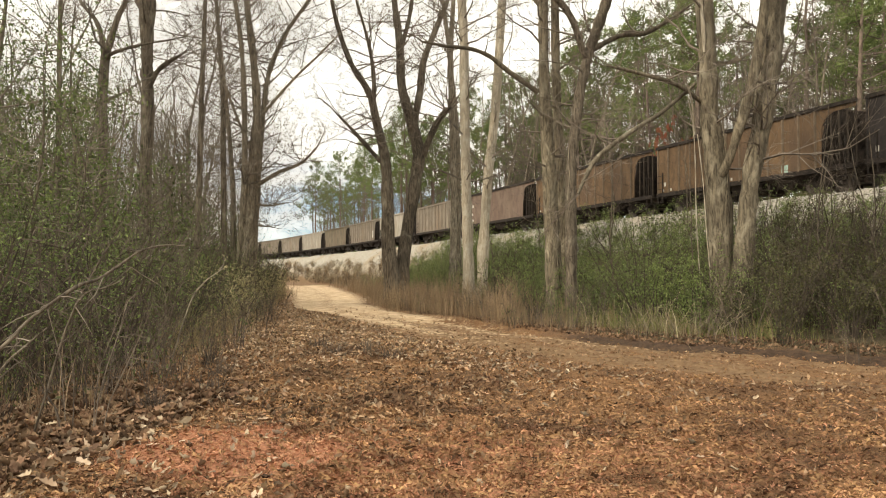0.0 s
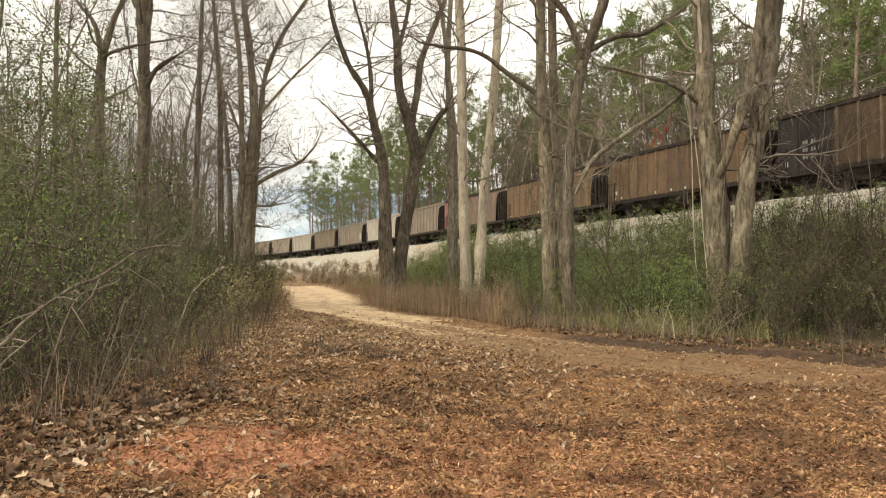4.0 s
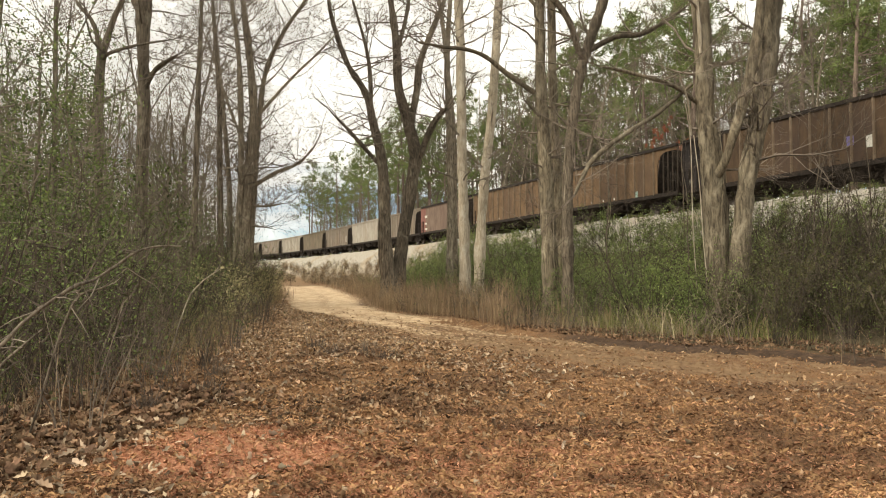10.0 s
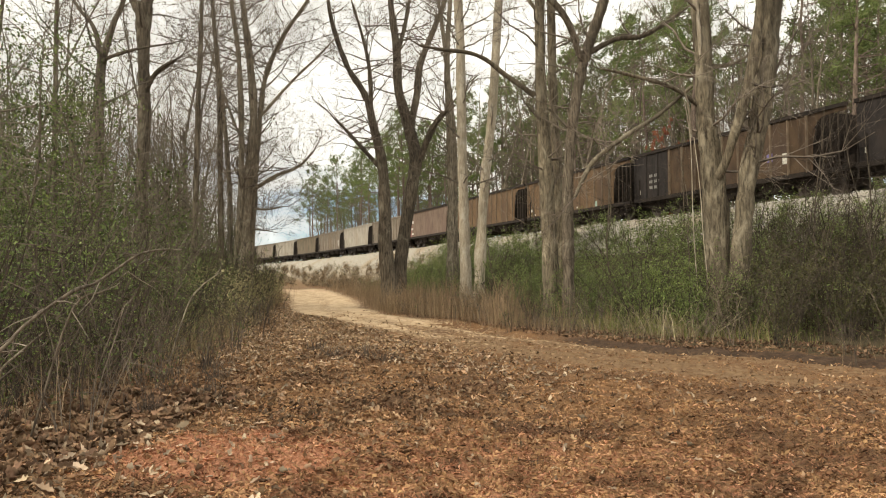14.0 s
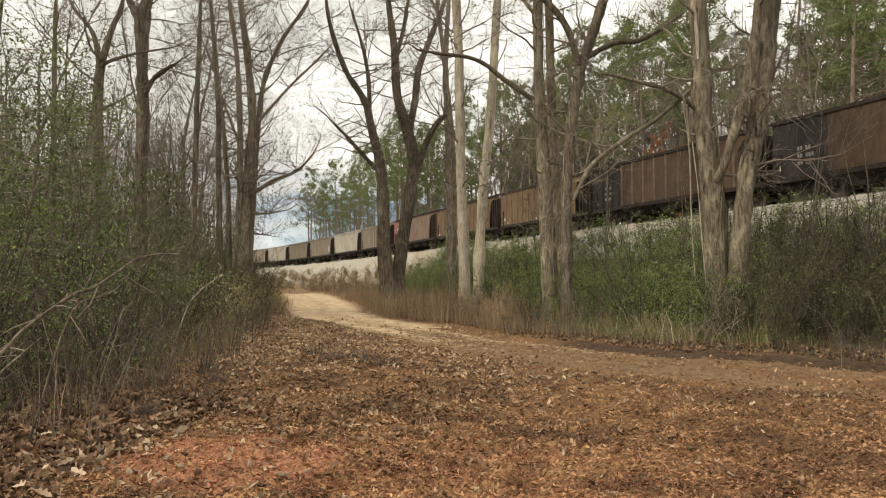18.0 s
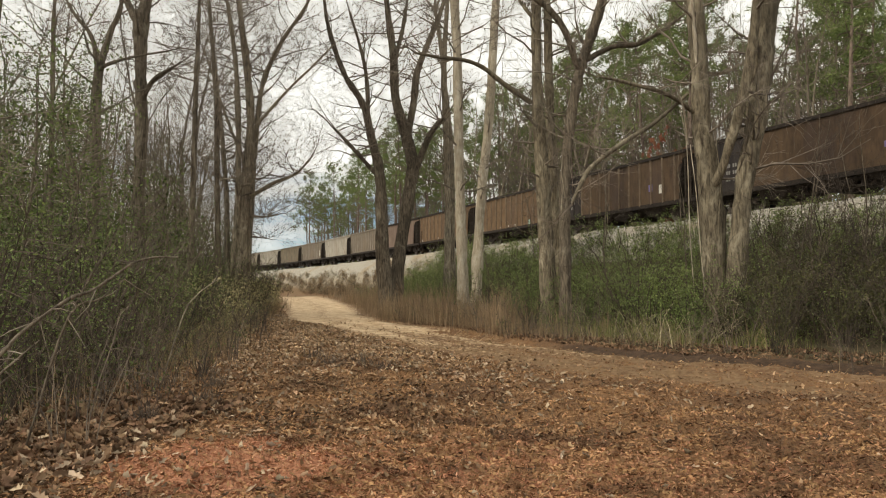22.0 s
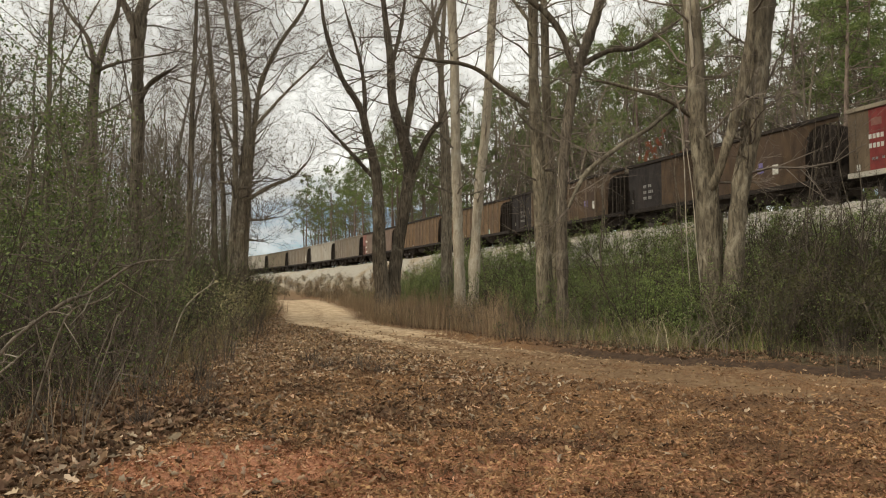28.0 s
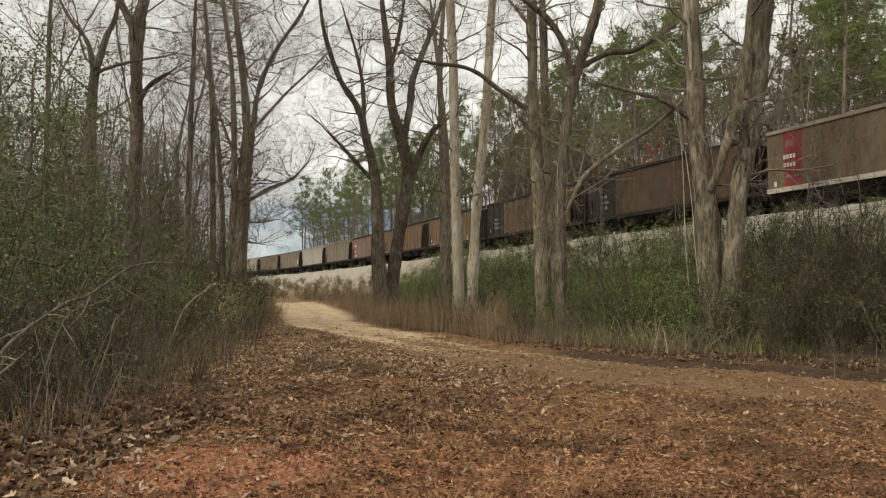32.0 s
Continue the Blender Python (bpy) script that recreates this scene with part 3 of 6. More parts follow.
# ---------------------------------------------------------------- the coal train
TRAIN_V, TRAIN_A = 1.132, -0.00079
GAPS = {-4: -78.0, -3: -62.6, -2: -47.18, -1: -31.77, 0: -16.33, 1: -2.5, 2: 12.23, 3: 25.79, 4: 39.82}
for _k in range(5, 14):
    GAPS[_k] = GAPS[_k - 1] + 14.035
PAINT = {
    "brown": surface("car_brown", (0.052, 0.033, 0.02), (0.115, 0.072, 0.042), 2.6, 0.8, 0.15, (1, 1, 0.35), (0.075, 0.05, 0.04), 0.9, (0.5, 0.75)),
    "rust": surface("car_rust", (0.098, 0.06, 0.034), (0.195, 0.122, 0.068), 2.6, 0.8, 0.15, (1, 1, 0.35), (0.10, 0.065, 0.045), 0.9, (0.5, 0.75)),
    "tan": surface("car_tan", (0.155, 0.127, 0.098), (0.265, 0.222, 0.175), 2.2, 0.8, 0.12, (1, 1, 0.4), (0.20, 0.14, 0.095), 0.8, (0.52, 0.76)),
    "umber": surface("car_umber", (0.105, 0.083, 0.056), (0.185, 0.148, 0.102), 2.2, 0.8, 0.12, (1, 1, 0.4), (0.14, 0.10, 0.065), 0.8, (0.52, 0.76)),
    "drab": surface("car_drab", (0.105, 0.075, 0.048), (0.19, 0.138, 0.09), 2.2, 0.8, 0.12, (1, 1, 0.35), (0.13, 0.085, 0.052), 0.8, (0.5, 0.74)),
    "buff": surface("car_buff", (0.17, 0.135, 0.095), (0.34, 0.285, 0.21), 2.2, 0.8, 0.12, (0.3, 1, 1), (0.15, 0.11, 0.07), 1.2, (0.5, 0.74)),
    "beige": surface("car_beige", (0.28, 0.245, 0.20), (0.41, 0.37, 0.31), 2.2, 0.8, 0.12, (1, 1, 0.4), (0.27, 0.21, 0.15), 0.8, (0.55, 0.78)),
    "redbrown": surface("car_redbrown", (0.13, 0.088, 0.066), (0.21, 0.15, 0.115), 2.2, 0.8, 0.12, (1, 1, 0.4), (0.14, 0.09, 0.07), 0.8, (0.52, 0.76)),
    "black": surface("car_black", (0.02, 0.016, 0.015), (0.045, 0.037, 0.034), 3, 0.9, 0.12, (1, 1, 0.4), (0.075, 0.055, 0.045), 1.0, (0.55, 0.8)),
    "red": surface("car_red", (0.16, 0.027, 0.025), (0.25, 0.05, 0.044), 3, 0.65, 0.08, (1, 1, 0.4), (0.2, 0.06, 0.05), 1.2, (0.55, 0.8)),
    "dullred": surface("car_dullred", (0.17, 0.075, 0.06), (0.27, 0.125, 0.10), 3, 0.8, 0.08, (1, 1, 0.4), (0.16, 0.09, 0.07), 1.2, (0.5, 0.75)),
    "streak": surface("car_streak", (0.115, 0.08, 0.053), (0.24, 0.18, 0.125), 3, 0.8, 0.1, (1, 1, 0.3)),
    "cream": surface("car_cream", (0.40, 0.35, 0.28), (0.58, 0.53, 0.45), 3, 0.7, 0.08, (0.3, 1, 1), (0.33, 0.25, 0.17), 1.5, (0.55, 0.8)),
    "white": surface("car_white", (0.45, 0.42, 0.36), (0.68, 0.65, 0.58), 4, 0.6, 0.0),
    "faded": surface("car_faded", (0.16, 0.15, 0.14), (0.32, 0.30, 0.28), 6, 0.7, 0.0),
    "violet": surface("car_violet", (0.12, 0.10, 0.25), (0.24, 0.20, 0.40), 4, 0.6, 0.0),
    "teal": surface("car_teal", (0.30, 0.42, 0.36), (0.42, 0.52, 0.45), 4, 0.6, 0.0),
    "dark_brown": surface("dark_brown_steel", (0.026, 0.02, 0.015), (0.07, 0.052, 0.038), 4, 0.85, 0.2),
    # grime, deepened so shade under the wagons and in the recesses is in it
    "grime_shade": surface("undercarriage", (0.012, 0.0095, 0.008), (0.045, 0.033, 0.026), 5, 0.85, 0.3),
    "tread": surface("wheel_steel", (0.09, 0.07, 0.06), (0.22, 0.19, 0.17), 5, 0.5, 0.1, metal=0.7),
}
HALF, SILL, TOP = 1.52, 1.08, 3.72
SPAN = [7.4]                        # half the length of the body now being built
_cache = {}


def cached(name, paint, fill, smooth=False):
    key = (name, paint, id(fill), SPAN[0])
    if key not in _cache:
        b = Build()
        fill(b)
        _cache[key] = (b.mesh(name, PAINT[paint], smooth), fill)
    return _cache[key][0]


def side_outline():
    """A side sheet that curves back over the open rear end."""
    arch = [(-SPAN[0], TOP - 0.24), (-SPAN[0] + 0.55, TOP - 0.24)]
    arch += [(-SPAN[0] + 0.95 + 0.85 * math.sin(a), TOP - 1.10 + 0.85 * math.cos(a)) for a in np.linspace(0.15, math.pi / 2, 8)]
    arch += [(-SPAN[0] + 1.82, SILL)]
    return [(-SPAN[0], TOP), (SPAN[0], TOP), (SPAN[0], SILL)] + arch[::-1]


def fill_side_l(b):
    b.prism(side_outline(), HALF - 0.03, HALF)


def fill_side_r(b):
    b.prism(side_outline(), -HALF, -HALF + 0.03)


def fill_chord_l(b):
    b.box(-SPAN[0] - 0.03, SPAN[0] + 0.03, HALF - 0.07, HALF + 0.09, TOP - 0.06, TOP + 0.10)


def fill_chord_r(b):
    b.box(-SPAN[0] - 0.03, SPAN[0] + 0.03, -HALF - 0.09, -HALF + 0.07, TOP - 0.06, TOP + 0.10)


def fill_sill_l(b):
    b.box(-SPAN[0] - 0.03, SPAN[0] + 0.03, HALF - 0.08, HALF + 0.07, SILL - 0.16, SILL + 0.05)


def fill_sill_r(b):
    b.box(-SPAN[0] - 0.03, SPAN[0] + 0.03, -HALF - 0.07, -HALF + 0.08, SILL - 0.16, SILL + 0.05)


def fill_rib(b):
    b.v += [(x, y, z) for z in (SILL, TOP - 0.06) for x, y in ((-0.06, 0), (-0.035, 0.075), (0.035, 0.075), (0.06, 0))]
    k = len(b.v) - 8
    b.f += [tuple(k + i for i in q) for q in ((0, 1, 5, 4), (1, 2, 6, 5), (2, 3, 7, 6), (4, 5, 6, 7), (3, 2, 1, 0))]


def fill_slope_rear(b):
    b.prism([(-SPAN[0] + 1.35, TOP - 0.05), (-SPAN[0] + 1.43, TOP - 0.05), (-SPAN[0] + 2.2, SILL), (-SPAN[0] + 2.12, SILL - 0.02)], -HALF + 0.04, HALF - 0.04)


def fill_web(b):
    # sheet across the open end; its near black holds the recess shade
    b.box(-SPAN[0] + 0.1, -SPAN[0] + 1.95, -0.5, -0.42, SILL, TOP - 0.2)
    b.box(-SPAN[0] + 0.1, -SPAN[0] + 1.95, -1.4, 1.4, SILL - 0.05, SILL + 0.04)


def fill_end(b):
    b.box(SPAN[0] - 0.05, SPAN[0], -HALF + 0.031, HALF - 0.031, SILL, TOP)


def fill_floor(b):
    b.box(-SPAN[0] + 2.1, SPAN[0] - 0.1, -HALF + 0.04, HALF - 0.04, SILL + 0.1, SILL + 0.18)


def fill_post(b):
    b.box(-0.035, 0.035, -0.03, 0.03, SILL, TOP - 0.2)


def fill_hopper(b):
    k = len(b.v)
    b.v += [(x, y, z) for z, hx, hy in ((SILL - 0.02, 1.35, 1.40), (0.42, 0.35, 1.15)) for x, y in ((-hx, -hy), (hx, -hy), (hx, hy), (-hx, hy))]
    b.f += [tuple(k + i for i in q) for q in ((4, 7, 6, 5), (0, 1, 5, 4), (1, 2, 6, 5), (2, 3, 7, 6), (3, 0, 4, 7))]


def fill_centre(b):
    b.box(-SPAN[0] - 0.15, SPAN[0] + 0.15, -0.2, 0.2, 0.72, 1.02)


def fill_coupler(b):
    b.box(-0.30, 0.30, -0.09, 0.09, 0.78, 0.96)
    b.box(0.18, 0.40, -0.16, 0.16, 0.72, 1.02)


def fill_frame(b):
    out = [(-1.15, 0.52), (-1.1, 0.66), (-0.75, 0.70), (-0.4, 0.84), (0.4, 0.84), (0.75, 0.70), (1.1, 0.66), (1.15, 0.52),
           (0.7, 0.46), (0.42, 0.24), (-0.42, 0.24), (-0.7, 0.46)]
    b.prism(out, -0.07, 0.07)


def fill_bolster(b):
    b.box(-0.22, 0.22, -1.2, 1.2, 0.5, 0.78)


def fill_wheels(b):
    for y in (-0.77, 0.77):
        s = 1 if y > 0 else -1
        b.tube([(0, y - 0.07, 0), (0, y + 0.07, 0)], [0.42, 0.42], 20, True)
        b.tube([(0, y - s * 0.10, 0), (0, y - s * 0.071, 0)], [0.45, 0.45], 20, True)
    b.tube([(0, -1.15, 0), (0, 1.15, 0)], [0.08, 0.08], 8, True)
    for g in range(6):
        a = g * math.pi / 3
        b.box(0.2 * math.cos(a) - 0.05, 0.2 * math.cos(a) + 0.05, 0.84, 0.855, 0.2 * math.sin(a) - 0.05, 0.2 * math.sin(a) + 0.05)


def fill_rung(b):
    b.tube([(-0.22, 0.06, 0), (0.22, 0.06, 0)], [0.016, 0.016], 5)


def fill_stiles(b):
    for x in (-0.22, 0.22):
        b.box(x - 0.02, x + 0.02, 0.0, 0.06, 0.55, 2.3)


def fill_pipe(b):
    b.tube([(-5.5, 1.25, 0.86), (5.5, 1.25, 0.86)], [0.035, 0.035], 6)


def fill_rigging(b):
    b.box(-SPAN[0] + 3.6, SPAN[0] - 3.6, 0.78, 0.9, 0.5, 0.62)
    b.tube([(-1.1, 1.1, 0.72), (0.9, 1.1, 0.72)], [0.2, 0.2], 10, True)
    for x in (-SPAN[0] + 3.7, -1.6, 1.5, SPAN[0] - 3.7):
        b.box(x - 0.05, x + 0.05, 0.75, 1.3, 0.45, SILL - 0.1)
    b.box(-SPAN[0] + 0.2, SPAN[0] - 0.2, 0.95, 1.05, SILL - 0.34, SILL - 0.1)


def bar(b, x0, x1, z0, z1):
    b.box(x0, x1, HALF + 0.002, HALF + 0.008, z0, z1)


def hopper_car(k, paint, rib_paint, label, black_end=0.0, red_panel=None, panel_paint="red", marks=(), chord="grime_shade", sill="grime_shade", ribs=13, ladders=True, smooth_side=False):
    SPAN[0] = round((GAPS[k + 1] - GAPS[k] - 0.46) / 2, 2)
    grow_by = SPAN[0] - 7.28
    far = k >= 3
    chord = paint if far else chord
    car = new("hopper_car")
    tagged(car, label, "railway wagon", "coal train")
    part("side_panel", cached("side_panel", paint, fill_side_l), car)
    part("side_panel", cached("side_panel", paint, fill_side_r), car)
    part("top_chord", cached("top_chord", chord, fill_chord_l), car)
    part("top_chord", cached("top_chord", chord, fill_chord_r), car)
    part("side_sill", cached("side_sill", sill, fill_sill_l), car)
    part("side_sill", cached("side_sill", sill, fill_sill_r), car)
    # recess parts take the near-black tone that carries the shade in there
    part("slope_sheet", cached("slope_sheet", "grime_shade", fill_slope_rear), car, "sloping end sheet darkened for shade behind the arched cut")
    part("end_web", cached("end_web", "grime_shade", fill_web), car, "end platform and web, recess shade put into their black")
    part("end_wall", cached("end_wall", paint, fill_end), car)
    part("floor", cached("floor", "grime_shade", fill_floor), car)
    for k in range(4):
        for y in (HALF - 0.06, -HALF + 0.06):
            p = part("end_post", cached("end_post", "grime_shade" if far else "dark_brown", fill_post), car)
            p.location = (-SPAN[0] + 0.05 + 0.42 * k, y, 0)
    for x in (-2.9 - grow_by / 2, 0.1, 3.1 + grow_by / 2):
        part("hopper_bay", cached("hopper_bay", "grime_shade", fill_hopper), car, "grimy black discharge hopper").location = (x, 0, 0)
    part("centre_beam", cached("centre_beam", "grime_shade", fill_centre), car)
    part("brake_rigging", cached("brake_rigging", "grime_shade", fill_rigging), car, "grimy black brake rods and air tank")
    part("brake_pipe", cached("brake_pipe", "grime_shade", fill_pipe), car)
    for x, r in ((SPAN[0] + 0.25, 0), (-SPAN[0] - 0.25, 180)):
        c = part("coupler", cached("coupler", "grime_shade", fill_coupler), car)
        c.matrix_local = pose(x, 0, 0, 0, 0, r)
    first = -SPAN[0] + 2.1
    for i in range(ribs):
        x = first + (SPAN[0] - 0.1 - first) * i / (ribs - 1)
        shade = "black" if x > SPAN[0] - black_end else rib_paint
        if red_panel and red_panel[0] < x < red_panel[1]:
            continue
        if not smooth_side:
            part("rib", cached("rib", shade, fill_rib), car).matrix_local = pose(x, HALF - 0.002, 0)
        part("rib", cached("rib", paint, fill_rib), car).matrix_local = pose(x, -HALF + 0.002, 0, 0, 0, 180)
    if black_end:
        def fill_black(b):
            b.box(SPAN[0] - black_end, SPAN[0] - 0.02, HALF - 0.001, HALF + 0.004, SILL + 0.06, TOP - 0.07)
        part("end_panel", cached("end_panel", "black", fill_black), car, "black painted panel")
    if red_panel:
        def fill_red(b):
            b.box(red_panel[0], red_panel[1], HALF - 0.001, HALF + 0.005, SILL + 0.06, TOP - 0.07)
        part("painted_panel", cached("painted_panel", panel_paint, fill_red), car, "red painted panel with white bars")
    for paint_name, x0, x1, z0, z1 in marks:
        b = Build()
        shift = grow_by if x0 > 0 else -grow_by
        bar(b, x0 + shift, x1 + shift, z0, z1)
        b.v = [(x, y + 0.004, z) for x, y, z in b.v]
        part("marking", b.mesh("marking", PAINT[paint_name]), car, {"white": "white painted bar", "faded": "faded white painted bar"}.get(paint_name, paint_name + " painted mark"))
    if ladders:
        for x in (SPAN[0] - 0.3, -SPAN[0] + 0.3):
            ladder = part("ladder", cached("ladder", "grime_shade", fill_stiles), car)
            ladder.location = (x, HALF + 0.01, 0)
            for k in range(5):
                part("rung", cached("rung", "grime_shade", fill_rung), ladder).location = (0, 0, 0.6 + 0.38 * k)
    for x in (-5.25 - grow_by, 5.25 + grow_by):
        truck = part("truck", cached("truck", "grime_shade", fill_bolster), car, "grimy black wheel truck")
        truck.location = (x, 0, 0)
        for y in (-1.05, 1.05):
            part("side_frame", cached("side_frame", "grime_shade", fill_frame), truck).location = (0, y, 0)
        for dx in (-0.87, 0.87):
            part("wheelset", cached("wheelset", "tread", fill_wheels), truck, "steel wheels on an axle").location = (dx, 0, 0.42)
    return car


def rows_of_text(x0, z0, lines_, size=0.2, paint="white", step=0.16):
    """Bars that stand for lettering: each line is a tuple of how many letters a word has."""
    out = []
    for i, words in enumerate(lines_):
        x = x0
        for w in words:
            for _ in range(w):
                out.append((paint, x - 0.72 * step, x, z0 - i * size * 2, z0 - i * size * 2 + size))
                x -= step
            x -= 0.14
    return tuple(out)


def low_marks(xs):
    return tuple(("white", x, x + 0.13, 1.2, 1.34) for x in xs)


CARS = {}
BLACK_TEXT = rows_of_text(5.85, 2.3, ((2, 2), (2, 3), (2, 2)), 0.17, "faded", 0.16)
CARS[-4] = hopper_car(-4, "drab", "drab", "brown hopper wagon with a cream sill", chord="buff", sill="cream", marks=low_marks((6.2, 5.6)))
CARS[-3] = hopper_car(-3, "drab", "drab", "drab brown hopper wagon with a cream sill and a red panel", red_panel=(5.45, 6.5), chord="buff", sill="cream", ribs=11,
                      marks=rows_of_text(6.32, 2.42, ((4,), (4,)), 0.19, step=0.18) + rows_of_text(6.2, 1.55, ((2, 2),), 0.1, "faded")
                      + (("dullred", 5.72, 6.2, 2.95, 3.25), ("white", 6.75, 6.92, 1.2, 1.45)), ladders=False, smooth_side=True)
CARS[-2] = hopper_car(-2, "brown", "rust", "rust-brown hopper wagon with a black end panel", black_end=3.1, smooth_side=True, ladders=True,
                      marks=BLACK_TEXT + (("violet", -3.05, -2.65, 1.85, 2.1), ("violet", -3.0, -2.75, 2.13, 2.35), ("white", -3.95, -3.6, 1.7, 2.15), ("white", 6.75, 6.9, 1.5, 1.75)))
CARS[-1] = hopper_car(-1, "brown", "streak", "ribbed rust-brown hopper wagon with a black end panel", black_end=3.1,
                      marks=BLACK_TEXT + (("violet", -3.15, -2.8, 1.85, 2.25), ("white", -4.1, -3.75, 1.65, 2.15), ("white", 6.7, 6.85, 1.4, 1.65)))
CARS[0] = hopper_car(0, "rust", "streak", "ribbed rust-brown hopper wagon with an arched end cut",
                     marks=low_marks((6.7, 6.0, 2.6, 1.2, -1.2)) + (("white", 6.5, 6.68, 1.5, 1.72), ("teal", -3.6, -3.2, 1.15, 1.5)))
CARS[1] = hopper_car(1, "rust", "streak", "ribbed rust-brown hopper wagon with an arched end cut", marks=low_marks((6.6, 2.0)))
CARS[2] = hopper_car(2, "redbrown", "redbrown", "red-brown hopper wagon with white marks", smooth_side=True, red_panel=(5.4, 6.9), panel_paint="dullred",
                     marks=(("white", 5.7, 6.4, 2.6, 2.85), ("white", 5.8, 6.4, 1.9, 2.1), ("white", 5.7, 6.3, 1.35, 1.55)))
CARS[3] = hopper_car(3, "tan", "tan", "ribbed tan hopper wagon", marks=low_marks((6.3,)))
CARS[4] = hopper_car(4, "beige", "beige", "smooth beige hopper wagon", smooth_side=True)
CARS[5] = hopper_car(5, "tan", "tan", "ribbed tan hopper wagon with a white placard", marks=(("white", -5.2, -4.6, 1.5, 2.4),))
CARS[6] = hopper_car(6, "umber", "umber", "light brown hopper wagon", smooth_side=True)
CARS[7] = hopper_car(7, "beige", "beige", "pale beige ribbed hopper wagon")
CARS[8] = hopper_car(8, "tan", "tan", "smooth tan hopper wagon", smooth_side=True)
CARS[9] = hopper_car(9, "tan", "tan", "ribbed tan hopper wagon")
CARS[10] = hopper_car(10, "beige", "beige", "smooth beige hopper wagon", smooth_side=True)
CARS[11] = hopper_car(11, "tan", "tan", "smooth tan hopper wagon", smooth_side=True)
CARS[12] = hopper_car(12, "rust", "rust", "ribbed light brown hopper wagon")


def gone(t):
    return TRAIN_V * t + TRAIN_A * t * t


def car_pose(k, t):
    s, reach = (GAPS[k] + GAPS[k + 1]) / 2 + gone(t), (GAPS[k + 1] - GAPS[k]) / 2 - 2.25
    a, b = Vector(rail(s - reach)), Vector(rail(s + reach))
    d, c = b - a, (a + b) / 2
    return pose(c.x, c.y, c.z, 0, -math.degrees(math.atan2(d.z, d.xy.length)), math.degrees(math.atan2(d.y, d.x)))


def motions():
    for k, car in CARS.items():
        walk(car, [(t, car_pose(k, t)) for t in range(0, 33, 2)])
        if k > 5:
            continue
        for w in [c for c in car.children_recursive if c.name.startswith("wheelset")]:
            x, y, z = w.location
            walk(w, [(t, pose(x, y, z, 0, math.degrees(gone(t) / 0.42), 0)) for t in np.arange(0, 32.01, 0.4)])


# ---------------------------------------------------------------- trees
def unit(rng):
    v = Vector((rng.gauss(0, 1), rng.gauss(0, 1), rng.gauss(0, 1)))
    return v.normalized()


def grow(b, rng, p, d, length, r, level, sides, fine, lift=0.25, bend=0.22, kids=(7, 7, 6)):
    """A bough from p along d, and its own side shoots, down to single twigs."""
    n = (4, 4, 3, 2 if bend > 0.3 else 1)[min(level, 3)]
    pts, rad, p, d = [Vector(p)], [r], Vector(p), Vector(d).normalized()
    for i in range(n):
        d = (d + unit(rng) * bend + Vector((0, 0, lift * 0.5))).normalized()
        p = p + d * (length / n)
        pts.append(p)
        rad.append(max(r * (1 - 0.8 * (i + 1) / n), 0.0036))
    b.tube(pts, rad, sides)
    if level >= fine:
        return
    for _ in range(kids[level]):
        u = rng.uniform(0.25, 1.0) * n
        i = min(int(u), n - 1)
        q = pts[i].lerp(pts[i + 1], u - i)
        way = (pts[i + 1] - pts[i]).normalized()
        out = unit(rng)
        out = (out - way * out.dot(way)).normalized()
        grow(b, rng, q, way * 0.75 + out * 0.85, length * rng.uniform(0.32, 0.6), max(rad[i] * 0.5, 0.004), level + 1,
             3, fine, lift, bend, kids)


def leaf_cloud(rng, centres, spread, count, size, narrow=0.5):
    """Small four-cornered leaves strewn round centres: arrays of vertices and faces."""
    c = np.asarray(centres)
    k = rng.randint(0, len(c), count)
    pos = c[k] + rng.normal(0, 1, (count, 3)) * spread
    a = rng.normal(0, 1, (count, 3))
    a /= np.linalg.norm(a, axis=1)[:, None]
    t = rng.normal(0, 1, (count, 3))
    t = np.cross(a, t)
    t /= np.linalg.norm(t, axis=1)[:, None]
    sz = (size * rng.uniform(0.6, 1.3, count))[:, None]
    v = np.stack([pos - a * sz, pos + t * sz * narrow, pos + a * sz, pos - t * sz * narrow], 1).reshape(-1, 3)
    return v, np.arange(count * 4).reshape(-1, 4)


